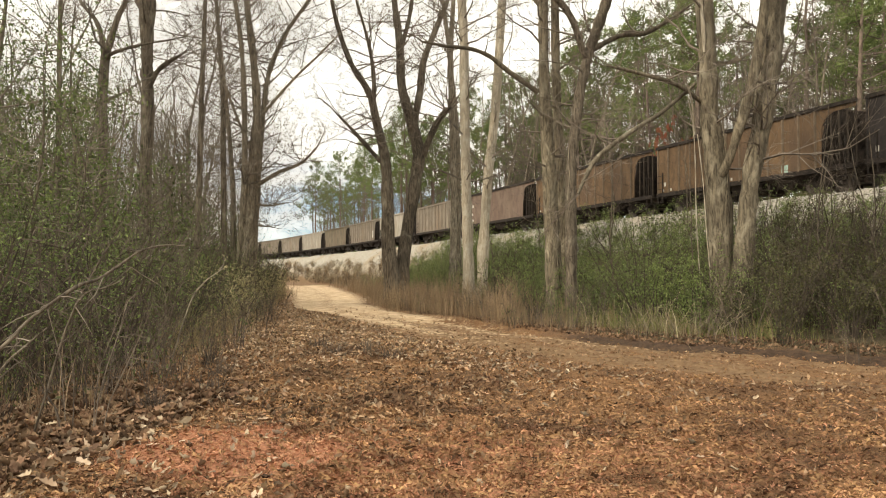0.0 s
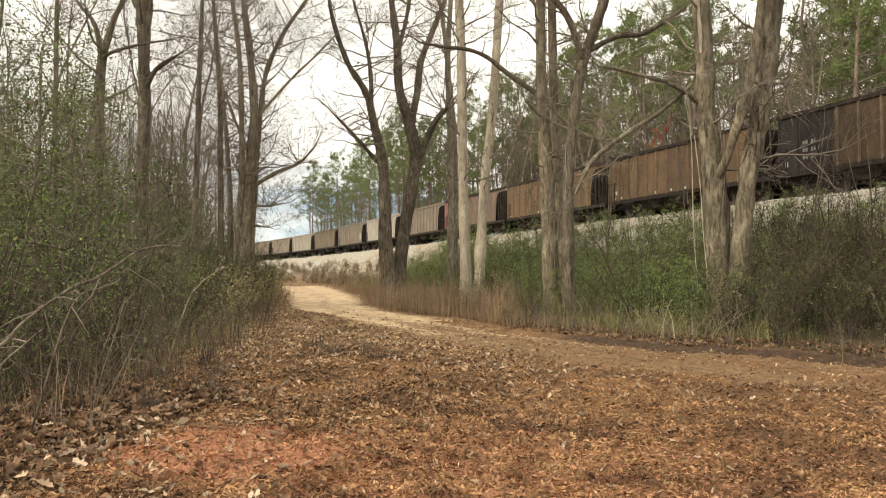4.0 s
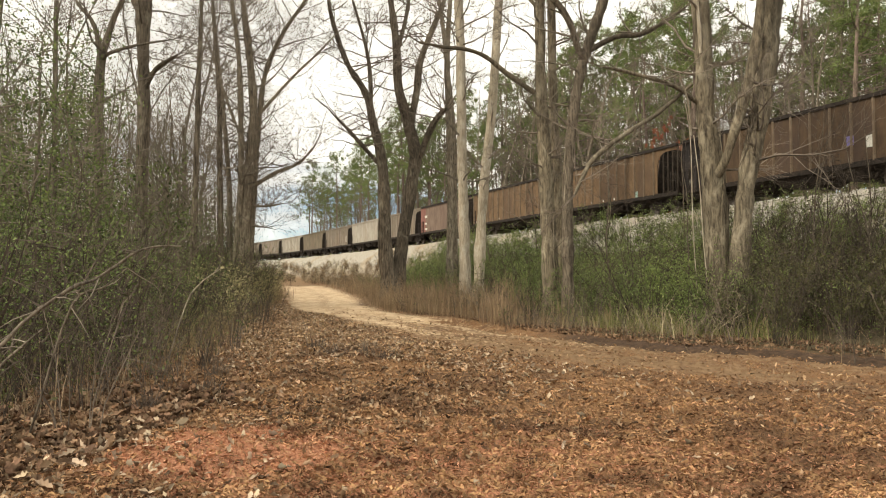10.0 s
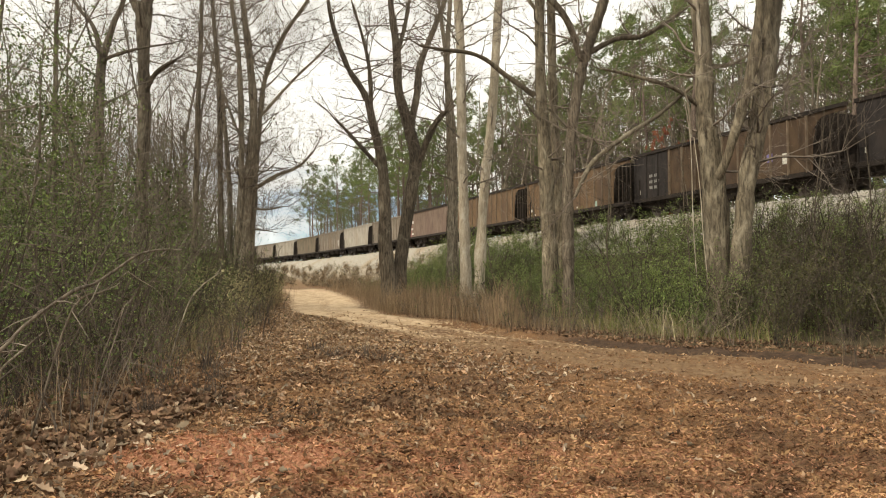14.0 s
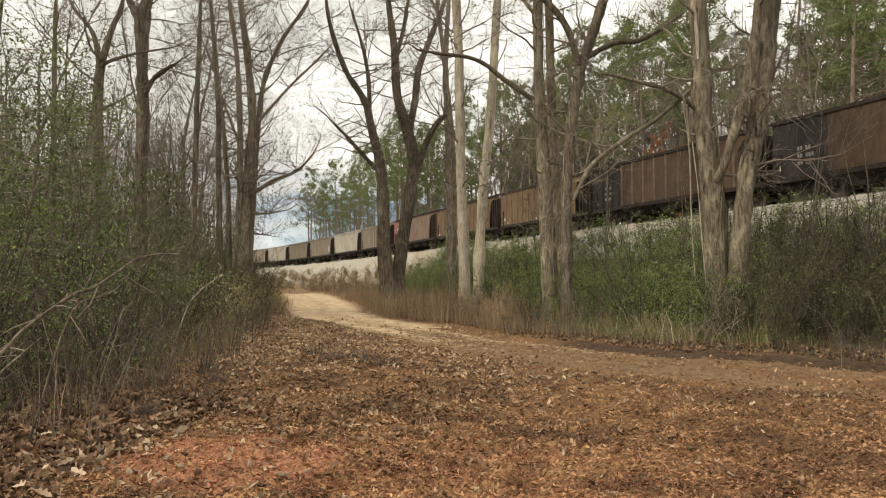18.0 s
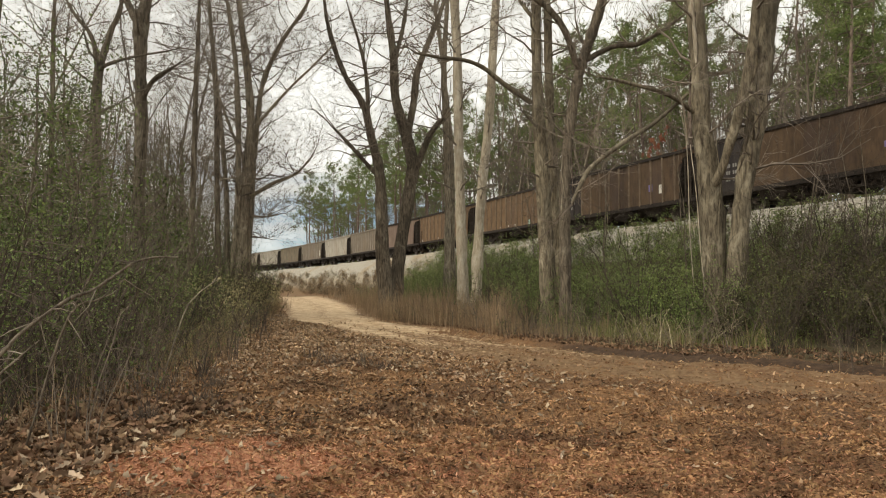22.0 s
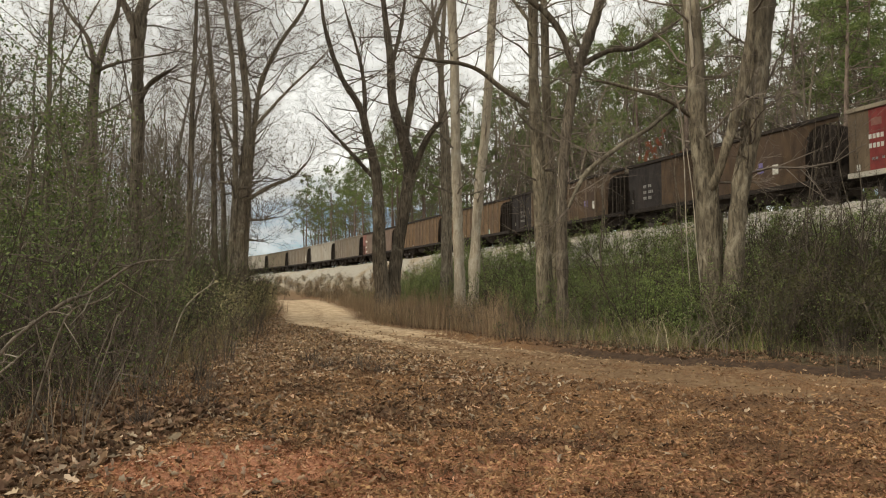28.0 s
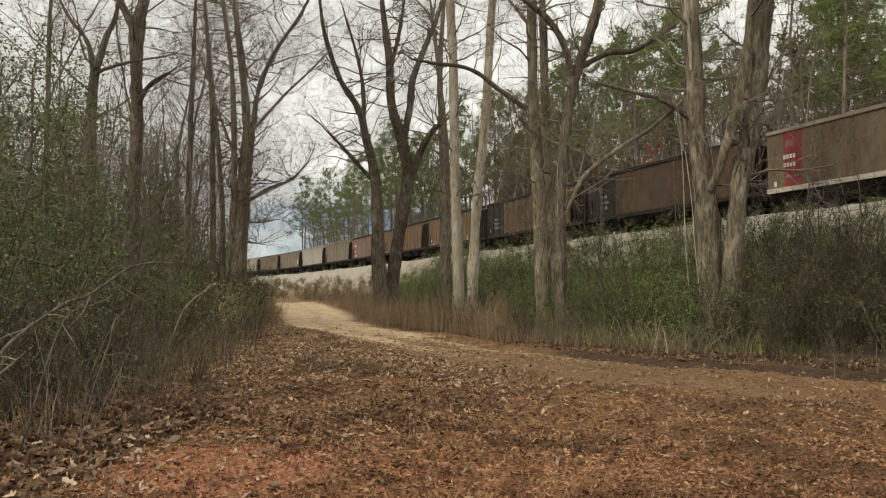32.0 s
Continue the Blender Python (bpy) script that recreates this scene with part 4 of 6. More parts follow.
class Hardwood:
    """A bare broad-leaved tree: stems and boughs along given lines, the rest grown on them."""

    def __init__(self, bark, label, tall, seed, shoots=17, reach=(1.3, 3.8), bend=0.28, strips=0):
        self.bark, self.tall, self.rng, self.shoots = bark, tall, random.Random(seed), shoots
        self.reach, self.bend, self.strips = reach, bend, strips
        self.top = tagged(new("hardwood_tree"), label, "tree")
        self.twigs, self.base = Build(), None

    def line(self, kind, rows):
        p = smooth_line(rows, 7 if kind in ("trunk", "stem") else 4)
        if self.base is None:
            x, y = p[0][:2]
            self.base = Vector((x, y, float(height(np.array([x]), np.array([y]))[0])))
            self.top.location = self.base
        if kind in ("trunk", "stem"):
            lo = min(p[0][2], float(height(np.array([p[0][0]]), np.array([p[0][1]]))[0]) - 0.25)
            p[0][2] = lo
        b = Build()
        pts = [Vector(q[:3]) - self.base for q in p]
        rng = self.rng
        wob = [1 + 0.06 * rng.gauss(0, 1) for _ in p]
        sides = 18 if kind in ("trunk", "stem") else 8 if kind == "limb" else 5
        b.tube(pts, [q[3] * w for q, w in zip(p, wob)], sides)
        if kind in ("trunk", "stem"):
            turn = rng.uniform(0, 6)
            for i, c in enumerate(pts):
                foot = max(0.0, 1 - c.z / 0.9)
                for j in range(sides):
                    g = 2 * math.pi * j / sides
                    swell = 1 + 0.05 * math.sin(3 * g + turn + 0.7 * c.z) + 0.035 * rng.gauss(0, 1) + 0.35 * foot * max(0, math.sin(4 * g + turn))
                    q = c + (Vector(b.v[i * sides + j]) - c) * swell
                    b.v[i * sides + j] = (q.x, q.y, q.z)
        part(kind, b.mesh(kind, MAT["bark_pale" if kind in ("vine", "bark_strip") else self.bark], True), self.top,
             {"vine": "thin pale hanging vine", "bark_strip": "loose pale strip of peeling bark"}.get(kind, ""))
        if kind in ("vine", "bark_strip"):
            return
        ends = pts[-1], (pts[-1] - pts[-2]).normalized(), p[-1][3]
        if kind in ("trunk", "stem"):
            rest = max(self.tall - (pts[-1].z), 2.5)
            for _ in range(3):
                grow(self.twigs, rng, ends[0], ends[1] + unit(rng) * 0.45, rest * rng.uniform(0.7, 1.05), ends[2] * 0.8, 0, 5, 3, 0.25, self.bend)
            m = self.shoots
            for _ in range(self.strips):
                self.loose_bark(pts, [q[3] for q in p])
        else:
            grow(self.twigs, rng, ends[0], ends[1], 1.6, ends[2] * 0.9, 1, 3, 3, 0.2, self.bend)
            m = self.shoots // 2
        for _ in range(m):
            i = rng.randrange(len(pts) // 3, len(pts) - 1)
            if pts[i].z < 3.2:
                continue
            out = Vector((rng.gauss(0, 1), rng.gauss(0, 1), 0.35)).normalized()
            grow(self.twigs, rng, pts[i], out, rng.uniform(*self.reach), min(0.04, p[i][3] * 0.35), 1, 4, 3, 0.12, self.bend)

    def loose_bark(self, pts, radii):
        """A ragged strip of bark or a clinging vine up part of a trunk."""
        rng, b = self.rng, Build()
        i = rng.randrange(2, max(3, len(pts) * 2 // 3))
        n, g, row, rad = rng.randrange(4, 9), rng.uniform(2.6, 6.8), [], []
        thick = rng.uniform(0.007, 0.018)
        for k in range(n):
            j = min(i + k, len(pts) - 1)
            g += rng.gauss(0, 0.16)
            off = radii[j] * 1.03 + thick * 0.3 + (rng.uniform(0.02, 0.10) if k in (0, n - 1) else 0)
            row.append(pts[j] + Vector((math.cos(g) * off, math.sin(g) * off, rng.uniform(-0.08, 0.08) + 0.1 * k)))
            rad.append(thick * (0.35 if k in (0, n - 1) else rng.uniform(0.7, 1.2)))
        b.tube(row, rad, 5)
        part("bark_strip", b.mesh("bark_strip", MAT[rng.choice(("bark_warm", "bark_dark", "bark_mid"))], True), self.top, "ragged strip of loose bark")

    def spray(self, seed, centre, size, count):
        """The finest twigs of a crown, too thin to follow singly."""
        nr = np.random.RandomState(seed)
        q = nr.normal(0, 1, (count // 10, 3))
        q = q / np.linalg.norm(q, axis=1)[:, None] * nr.uniform(0.25, 1.0, (len(q), 1)) ** 0.6 * size + centre - np.array(self.base)
        v, f = leaf_cloud(nr, q, 0.3, count, 0.26, 0.016)
        tagged(part("twig_spray", mesh_of("twig_spray", v, f, MAT["twig"]), self.top, "hazy spray of the finest bare twigs"), kind="stuff")

    def done(self):
        tagged(part("crown", self.twigs.mesh("crown", MAT["twig"]), self.top, "fine bare grey boughs and twigs"), kind="stuff")
        return self.top


tree = Hardwood("bark_warm", "tall grey-brown hardwood with a leaning dead limb and hanging vines", 22, 101, 12, (1.0, 3.4), 0.36, 6)
tree.line("trunk", [(7.53, 21.0, 0.41, 0.402), (7.49, 21.0, 1.95, 0.325), (7.36, 21.0, 4.43, 0.294), (7.19, 21.0, 6.0, 0.247), (7.18, 21.0, 7.57, 0.232), (7.09, 21.0, 9.15, 0.232), (6.92, 21.0, 10.9, 0.201)])
tree.line("limb", [(6.83, 21.0, 6.78, 0.048), (5.79, 20.7, 5.9, 0.056), (4.88, 20.4, 5.32, 0.065), (3.96, 20.1, 4.61, 0.064), (3.57, 19.8, 4.03, 0.054), (3.33, 19.5, 3.57, 0.035)])
tree.line("limb", [(7.04, 21.0, 6.23, 0.062), (6.2, 20.67, 6.67, 0.061), (4.88, 20.33, 6.95, 0.045), (4.1, 20.0, 7.01, 0.022)])
tree.line("limb", [(7.27, 21.0, 7.33, 0.077), (8.09, 21.5, 7.52, 0.055), (8.77, 22.0, 7.94, 0.032)])
tree.line("bark_strip", [(7.03, 20.83, 7.6, 0.03), (7.0, 20.8, 8.2, 0.06), (6.96, 20.8, 8.8, 0.045), (6.93, 20.82, 9.5, 0.06), (6.86, 20.84, 10.2, 0.03)])
tree.line("vine", [(6.81, 21.0, 5.37, 0.028), (6.56, 20.5, 6.2, 0.027), (6.18, 20.0, 6.83, 0.017)])
tree.line("vine", [(6.92, 21.0, 1.02, 0.013), (6.73, 20.73, 2.86, 0.014), (6.61, 20.47, 5.12, 0.014), (6.36, 20.2, 6.28, 0.011)])
tree.line("vine", [(7.2, 21.0, 1.33, 0.011), (7.0, 20.73, 2.55, 0.013), (6.84, 20.47, 3.9, 0.013), (6.61, 20.2, 5.22, 0.012)])
tree.done()
tree = Hardwood("bark_warm", "forked grey-brown hardwood with flaking bark on the bank", 21, 102, 12, (1.0, 3.4), 0.36, 6)
tree.line("trunk", [(7.77, 20.5, 0.43, 0.362), (7.88, 20.5, 1.94, 0.272), (8.12, 20.5, 4.06, 0.226), (8.45, 20.5, 5.58, 0.257), (8.65, 20.5, 6.96, 0.272), (8.85, 20.5, 8.97, 0.302), (9.06, 20.5, 10.83, 0.226)])
tree.line("limb", [(7.36, 20.85, 4.15, 0.12), (7.57, 20.6, 4.59, 0.115), (7.78, 20.34, 5.48, 0.135), (8.0, 20.18, 6.35, 0.134), (8.21, 20.02, 7.59, 0.133), (8.31, 19.86, 8.73, 0.117), (8.33, 19.7, 9.87, 0.087)])
tree.done()
tree = Hardwood("bark_warm", "straight grey-brown hardwood with one long arching branch", 21, 103, 18, (1.0, 3.2), 0.36, 5)
tree.line("trunk", [(3.65, 26.0, 0.14, 0.306), (3.56, 26.0, 2.44, 0.268), (3.44, 26.0, 5.13, 0.23), (3.32, 26.0, 8.04, 0.191), (3.29, 26.0, 10.97, 0.172), (3.33, 26.0, 13.53, 0.134)])
tree.line("limb", [(3.09, 26.0, 7.75, 0.096), (2.06, 25.7, 8.39, 0.085), (1.4, 25.4, 8.82, 0.075), (0.75, 25.1, 8.98, 0.065), (0.0, 24.8, 8.97, 0.055), (-0.8, 24.5, 9.04, 0.036)])
tree.line("limb", [(3.37, 26.0, 10.38, 0.057), (2.86, 26.25, 11.26, 0.058), (2.39, 26.5, 11.95, 0.039)])
tree.done()
tree = Hardwood("bark_warm", "slim grey-brown hardwood in the green thicket", 19, 104, 16, (1.0, 3.0), 0.36, 5)
tree.line("trunk", [(4.09, 27.0, 0.09, 0.239), (4.06, 27.0, 2.47, 0.219), (3.95, 27.0, 5.27, 0.179), (3.85, 27.0, 8.29, 0.159), (3.82, 27.0, 11.34, 0.139), (3.75, 27.0, 13.38, 0.119)])
tree.done()
tree = Hardwood("bark_dark", "crooked dark hardwood with spreading bare boughs", 18, 105, 16, (1.0, 3.2), 0.38, 5)
tree.line("trunk", [(4.04, 25.0, 0.2, 0.203), (4.02, 25.0, 3.14, 0.184), (4.05, 25.0, 4.99, 0.166), (4.25, 25.0, 6.82, 0.166), (4.63, 25.0, 8.71, 0.166), (5.27, 25.0, 10.61, 0.166), (5.52, 25.0, 11.74, 0.147), (6.1, 25.0, 13.26, 0.11)])
tree.line("limb", [(4.57, 25.0, 8.63, 0.092), (4.4, 24.75, 8.82, 0.109), (4.05, 24.5, 9.69, 0.108), (3.52, 24.25, 10.33, 0.107), (2.79, 24.0, 10.79, 0.071)])
tree.line("limb", [(4.72, 25.0, 8.88, 0.092), (5.63, 24.88, 9.33, 0.092), (6.38, 24.76, 9.36, 0.082), (6.99, 24.64, 9.64, 0.073), (7.51, 24.52, 9.97, 0.054), (7.84, 24.4, 10.2, 0.036)])
tree.done()
tree = Hardwood("bark_pale", "pale straight hardwood trunk above brown grass", 23, 106)
tree.line("trunk", [(0.92, 32.0, 0.11, 0.259), (0.85, 32.0, 2.65, 0.224), (0.76, 32.0, 5.97, 0.212), (0.71, 32.0, 10.75, 0.189), (0.6, 32.0, 13.16, 0.189), (0.53, 32.0, 16.06, 0.165)])
tree.done()
tree = Hardwood("bark_pale", "pale leaning hardwood trunk above brown grass", 22, 107)
tree.line("trunk", [(1.5, 34.0, 0.1, 0.25), (1.6, 34.0, 2.73, 0.225), (1.84, 34.0, 6.25, 0.213), (2.12, 34.0, 8.78, 0.2), (2.48, 34.0, 13.89, 0.175), (2.69, 34.0, 16.72, 0.15)])
tree.done()
tree = Hardwood("bark_dark", "dark twin-stemmed bare hardwood beside the dirt track", 20, 108, 24, (1.5, 4.0), 0.26)
tree.line("trunk", [(-2.63, 38.0, 0.63, 0.448), (-2.91, 38.0, 2.87, 0.336), (-3.06, 38.0, 6.81, 0.252), (-3.49, 38.0, 8.93, 0.224), (-3.92, 38.0, 10.63, 0.168), (-4.86, 38.0, 12.2, 0.14), (-5.63, 38.0, 14.48, 0.112), (-5.93, 38.0, 16.49, 0.056)])
tree.line("stem", [(-2.37, 38.4, 0.48, 0.452), (-2.15, 38.4, 2.89, 0.311), (-1.59, 38.4, 6.29, 0.311), (-1.45, 38.4, 7.72, 0.311), (-1.88, 38.4, 9.44, 0.283), (-2.31, 38.4, 11.02, 0.226), (-2.4, 38.4, 13.18, 0.198), (-2.69, 38.4, 15.49, 0.141), (-2.84, 38.4, 17.23, 0.113)])
tree.line("limb", [(-3.26, 38.0, 7.09, 0.112), (-4.02, 37.67, 7.94, 0.111), (-4.81, 37.33, 8.8, 0.082), (-5.32, 37.0, 9.29, 0.054)])
tree.line("limb", [(-3.63, 38.0, 9.64, 0.112), (-3.74, 38.17, 11.96, 0.112), (-4.11, 38.33, 13.73, 0.085), (-4.65, 38.5, 15.52, 0.057)])
tree.line("limb", [(-1.39, 38.4, 7.15, 0.198), (-0.68, 38.07, 8.8, 0.168), (-0.25, 37.73, 9.44, 0.139), (0.17, 37.4, 9.79, 0.083)])
tree.line("limb", [(-1.76, 38.4, 8.72, 0.17), (-1.37, 38.5, 10.9, 0.198), (-1.21, 38.6, 12.37, 0.171), (-0.55, 38.7, 14.14, 0.142), (0.03, 38.8, 15.63, 0.114), (0.46, 38.9, 17.14, 0.086)])
tree.line("limb", [(-2.4, 38.4, 12.74, 0.113), (-1.99, 38.73, 14.44, 0.114), (-1.81, 39.07, 15.73, 0.086), (-1.65, 39.4, 17.04, 0.058)])
tree.spray(126, (-2.4, 38.2, 14.0), (4.2, 3.0, 4.5), 4200)
tree.done()
tree = Hardwood("bark_mid", "many-stemmed grey-brown bare hardwood at the track bend", 21, 109, 30, (1.6, 4.4), 0.3, 5)
tree.line("trunk", [(-9.52, 36.0, 0.02, 0.411), (-9.39, 36.0, 2.8, 0.299), (-9.21, 36.0, 6.53, 0.224), (-9.02, 36.0, 9.21, 0.187), (-9.21, 36.0, 11.9, 0.169), (-9.55, 36.0, 14.61, 0.132), (-9.79, 36.0, 17.06, 0.094)])
tree.line("stem", [(-9.68, 36.0, 0.15, 0.261), (-9.68, 35.9, 2.8, 0.186), (-9.52, 35.8, 5.7, 0.149), (-9.53, 35.7, 9.15, 0.130), (-9.64, 35.6, 12.06, 0.111), (-9.95, 35.5, 14.43, 0.092), (-10.29, 35.4, 16.54, 0.055)])
tree.line("stem", [(-10.15, 36.1, 0.15, 0.172), (-10.12, 36.1, 3.0, 0.129), (-10.2, 36.2, 6.0, 0.112), (-10.5, 36.2, 9.5, 0.095), (-10.9, 36.3, 13.0, 0.069), (-11.2, 36.4, 16.0, 0.043)])
tree.line("stem", [(-9.26, 36.0, 0.15, 0.224), (-9.11, 36.06, 2.8, 0.150), (-8.97, 36.11, 5.74, 0.132), (-8.79, 36.17, 8.71, 0.113), (-8.5, 36.23, 11.16, 0.113), (-7.72, 36.29, 13.08, 0.095), (-6.64, 36.34, 14.74, 0.076), (-5.95, 36.4, 16.13, 0.057)])
tree.line("limb", [(-8.99, 36.0, 5.73, 0.099), (-7.92, 35.83, 6.35, 0.082), (-6.83, 35.67, 6.75, 0.065), (-6.1, 35.5, 7.44, 0.040)])
tree.line("limb", [(-8.91, 36.0, 8.94, 0.082), (-7.33, 36.27, 10.87, 0.066), (-6.08, 36.53, 12.2, 0.050), (-5.23, 36.8, 13.24, 0.033)])
tree.line("limb", [(-9.14, 36.0, 4.82, 0.050), (-8.29, 35.75, 4.77, 0.049), (-7.6, 35.5, 4.85, 0.032)])
tree.line("limb", [(-9.08, 36.0, 3.86, 0.041), (-8.41, 35.75, 3.79, 0.033), (-8.01, 35.5, 3.72, 0.024)])
tree.line("limb", [(-9.16, 36.0, 7.06, 0.082), (-10.3, 36.17, 9.79, 0.066), (-11.13, 36.33, 12.27, 0.050), (-11.8, 36.5, 13.7, 0.033)])
tree.spray(127, (-8.6, 36.0, 10.8), (3.7, 3.2, 7.5), 11000)
tree.done()
tree = Hardwood("bark_dark", "tall dark bare tree with a broken stub", 20, 110, 8)
tree.line("trunk", [(-10.74, 27.0, 0.49, 0.338), (-10.72, 27.0, 3.27, 0.239), (-10.68, 27.0, 5.27, 0.219), (-10.65, 27.0, 7.28, 0.219), (-10.7, 27.0, 9.3, 0.199), (-10.7, 27.0, 10.93, 0.278), (-10.51, 27.0, 11.74, 0.199), (-10.17, 27.0, 13.58, 0.159)])
tree.line("limb", [(-10.6, 27.0, 8.09, 0.099), (-10.41, 26.85, 8.45, 0.099), (-10.08, 26.7, 8.82, 0.079), (-9.59, 26.55, 9.09, 0.059), (-9.3, 26.4, 9.17, 0.029)])
tree.line("limb", [(-10.74, 27.0, 10.83, 0.159), (-11.08, 27.13, 11.38, 0.14), (-11.58, 27.27, 12.46, 0.1), (-11.96, 27.4, 13.76, 0.081)])
tree.done()
tree = Hardwood("bark_dark", "slim dark bare tree forking high up", 15, 111, 8)
tree.line("trunk", [(-10.9, 24.0, 0.25, 0.194), (-10.89, 24.0, 3.07, 0.141), (-10.85, 24.0, 4.85, 0.133), (-10.86, 24.0, 7.0, 0.133), (-10.83, 24.0, 8.26, 0.141), (-10.68, 24.0, 8.89, 0.106), (-10.44, 24.0, 9.7, 0.088), (-10.2, 24.0, 10.24, 0.071), (-10.02, 24.0, 11.33, 0.053)])
tree.line("limb", [(-10.85, 24.0, 8.22, 0.088), (-10.99, 24.12, 9.02, 0.08), (-11.27, 24.25, 9.69, 0.071), (-11.79, 24.38, 10.29, 0.054), (-12.32, 24.5, 11.17, 0.036)])
tree.line("limb", [(-10.85, 24.0, 8.26, 0.071), (-10.53, 23.83, 8.48, 0.061), (-9.58, 23.67, 8.7, 0.044), (-8.46, 23.5, 8.82, 0.026)])
tree.done()
tree = Hardwood("bark_dark", "thin bare tree in the thicket", 17, 112)
tree.line("trunk", [(-9.83, 30.0, 0.38, 0.177), (-9.82, 30.0, 2.58, 0.133), (-9.74, 30.0, 5.69, 0.11), (-9.69, 30.0, 9.05, 0.099), (-9.64, 30.0, 10.62, 0.088), (-9.59, 30.0, 12.43, 0.066), (-9.57, 30.0, 14.02, 0.044)])
tree.done()
tree = Hardwood("bark_dark", "thin bare tree in the thicket", 17, 113)
tree.line("trunk", [(-9.51, 33.0, 0.26, 0.17), (-9.63, 33.0, 2.69, 0.134), (-9.69, 33.0, 6.11, 0.122), (-9.74, 33.0, 9.06, 0.097), (-9.97, 33.0, 12.03, 0.073), (-10.19, 33.0, 14.52, 0.049)])
tree.done()
tree = Hardwood("bark_dark", "thin bare tree in the thicket", 14, 114)
tree.line("trunk", [(-11.25, 22.0, 0.35, 0.113), (-11.25, 22.0, 2.29, 0.081), (-11.24, 22.0, 4.57, 0.073), (-11.25, 22.0, 7.53, 0.065), (-11.25, 22.0, 9.51, 0.057), (-11.18, 22.0, 10.84, 0.032)])
tree.done()
tree = Hardwood("bark_mid", "thin straight bare tree behind pale trunks", 20, 115)
tree.line("trunk", [(0.26, 40.0, 0.29, 0.236), (0.32, 40.0, 4.12, 0.177), (0.27, 40.0, 8.57, 0.162), (0.18, 40.0, 13.06, 0.147), (0.33, 40.0, 16.07, 0.118), (0.48, 40.0, 17.89, 0.088)])
tree.done()
tree = Hardwood("bark_mid", "thin straight bare tree behind pale trunks", 19, 116)
tree.line("trunk", [(0.68, 42.0, 0.23, 0.186), (0.59, 42.0, 4.26, 0.155), (0.56, 42.0, 8.93, 0.124), (0.06, 42.0, 14.27, 0.124), (-0.28, 42.0, 16.8, 0.093)])
tree.done()

# ---- woods: bare trees and pines in a few shapes, copied
def bare_tree(seed, tall, r, bark, kids=(6, 6, 5), twig="twig", bend=0.22, lift=0.3, name="bare_tree"):
    rng = random.Random(seed)
    top = new(name)
    b, tw = Build(), Build()
    pts, rad, p, d = [Vector((0, 0, -0.3))], [r * 1.35], Vector((0, 0, 0)), Vector((rng.gauss(0, 0.05), rng.gauss(0, 0.05), 1))
    n = 11
    for i in range(n):
        pts.append(p.copy())
        rad.append(r * (1 - 0.82 * i / n))
        d = (d + Vector((rng.gauss(0, 0.07), rng.gauss(0, 0.07), 0.1))).normalized()
        p = p + d * tall * 0.85 / n
    b.tube(pts, rad, 8)
    part("trunk", b.mesh("trunk", MAT[bark], True), top)
    for k in range(15):
        u = rng.uniform(0.34, 0.98)
        i = int(u * n)
        out = Vector((rng.gauss(0, 1), rng.gauss(0, 1), rng.uniform(0.3, 1.1))).normalized()
        grow(tw, rng, pts[i], out, tall * rng.uniform(0.16, 0.30) * (1.25 - 0.6 * u), rad[i] * 0.45, 1, 4, 3, lift, bend, kids)
    grow(tw, rng, pts[-1], d, tall * 0.18, rad[-1], 1, 4, 3)
    tagged(part("crown", tw.mesh("crown", MAT[twig]), top, "fine bare grey boughs and twigs"), kind="stuff")
    return tagged(top, "slender bare grey-brown woodland tree", "tree", "bare trees in the woods")


def pine_tree(seed, tall, r, low):
    rng = random.Random(seed)
    nr = np.random.RandomState(seed)
    top = new("pine_tree")
    b, tw = Build(), Build()
    pts = [Vector((rng.gauss(0, 0.06) * i * 0.3, rng.gauss(0, 0.06) * i * 0.3, tall * i / 9 - (0.3 if i == 0 else 0))) for i in range(10)]
    b.tube(pts, [r * (1.2 - 1.05 * i / 9) for i in range(10)], 8)
    part("trunk", b.mesh("trunk", MAT["pine_bark"], True), top)
    tufts = []
    for k in range(34):
        u = low + (1 - low) * (k + rng.random()) / 34
        z = u * tall
        reach = tall * 0.20 * (1.15 - (u - low) / (1 - low)) * rng.uniform(0.6, 1.2) + 0.5
        g = rng.uniform(0, 2 * math.pi)
        i = min(int(u * 9), 8)
        q = pts[i].lerp(pts[i + 1], u * 9 - i)
        e = q + Vector((math.cos(g) * reach, math.sin(g) * reach, reach * rng.uniform(0.0, 0.45)))
        m = q.lerp(e, 0.5) + Vector((0, 0, -0.1 * reach))
        tw.tube([q, m, e], [0.05, 0.035, 0.012], 3)
        for j in range(7):
            w = rng.uniform(0.45, 1.0)
            tufts.append(q.lerp(e, w) + Vector((rng.gauss(0, 0.32), rng.gauss(0, 0.32), rng.gauss(0.15, 0.25))))
    tagged(part("limb_whorl", tw.mesh("limb_whorl", MAT["pine_bark"]), top), kind="stuff")
    v, f = leaf_cloud(nr, [tuple(t) for t in tufts], 0.17, 6000, 0.2, 0.16)
    tagged(part("needle_crown", mesh_of("needle_crown", v, f, MAT["needles"]), top, "tufted dull green needles"), kind="stuff")
    return tagged(top, "tall pine with a bare trunk and a ragged green crown", "tree", "pines behind the railway")


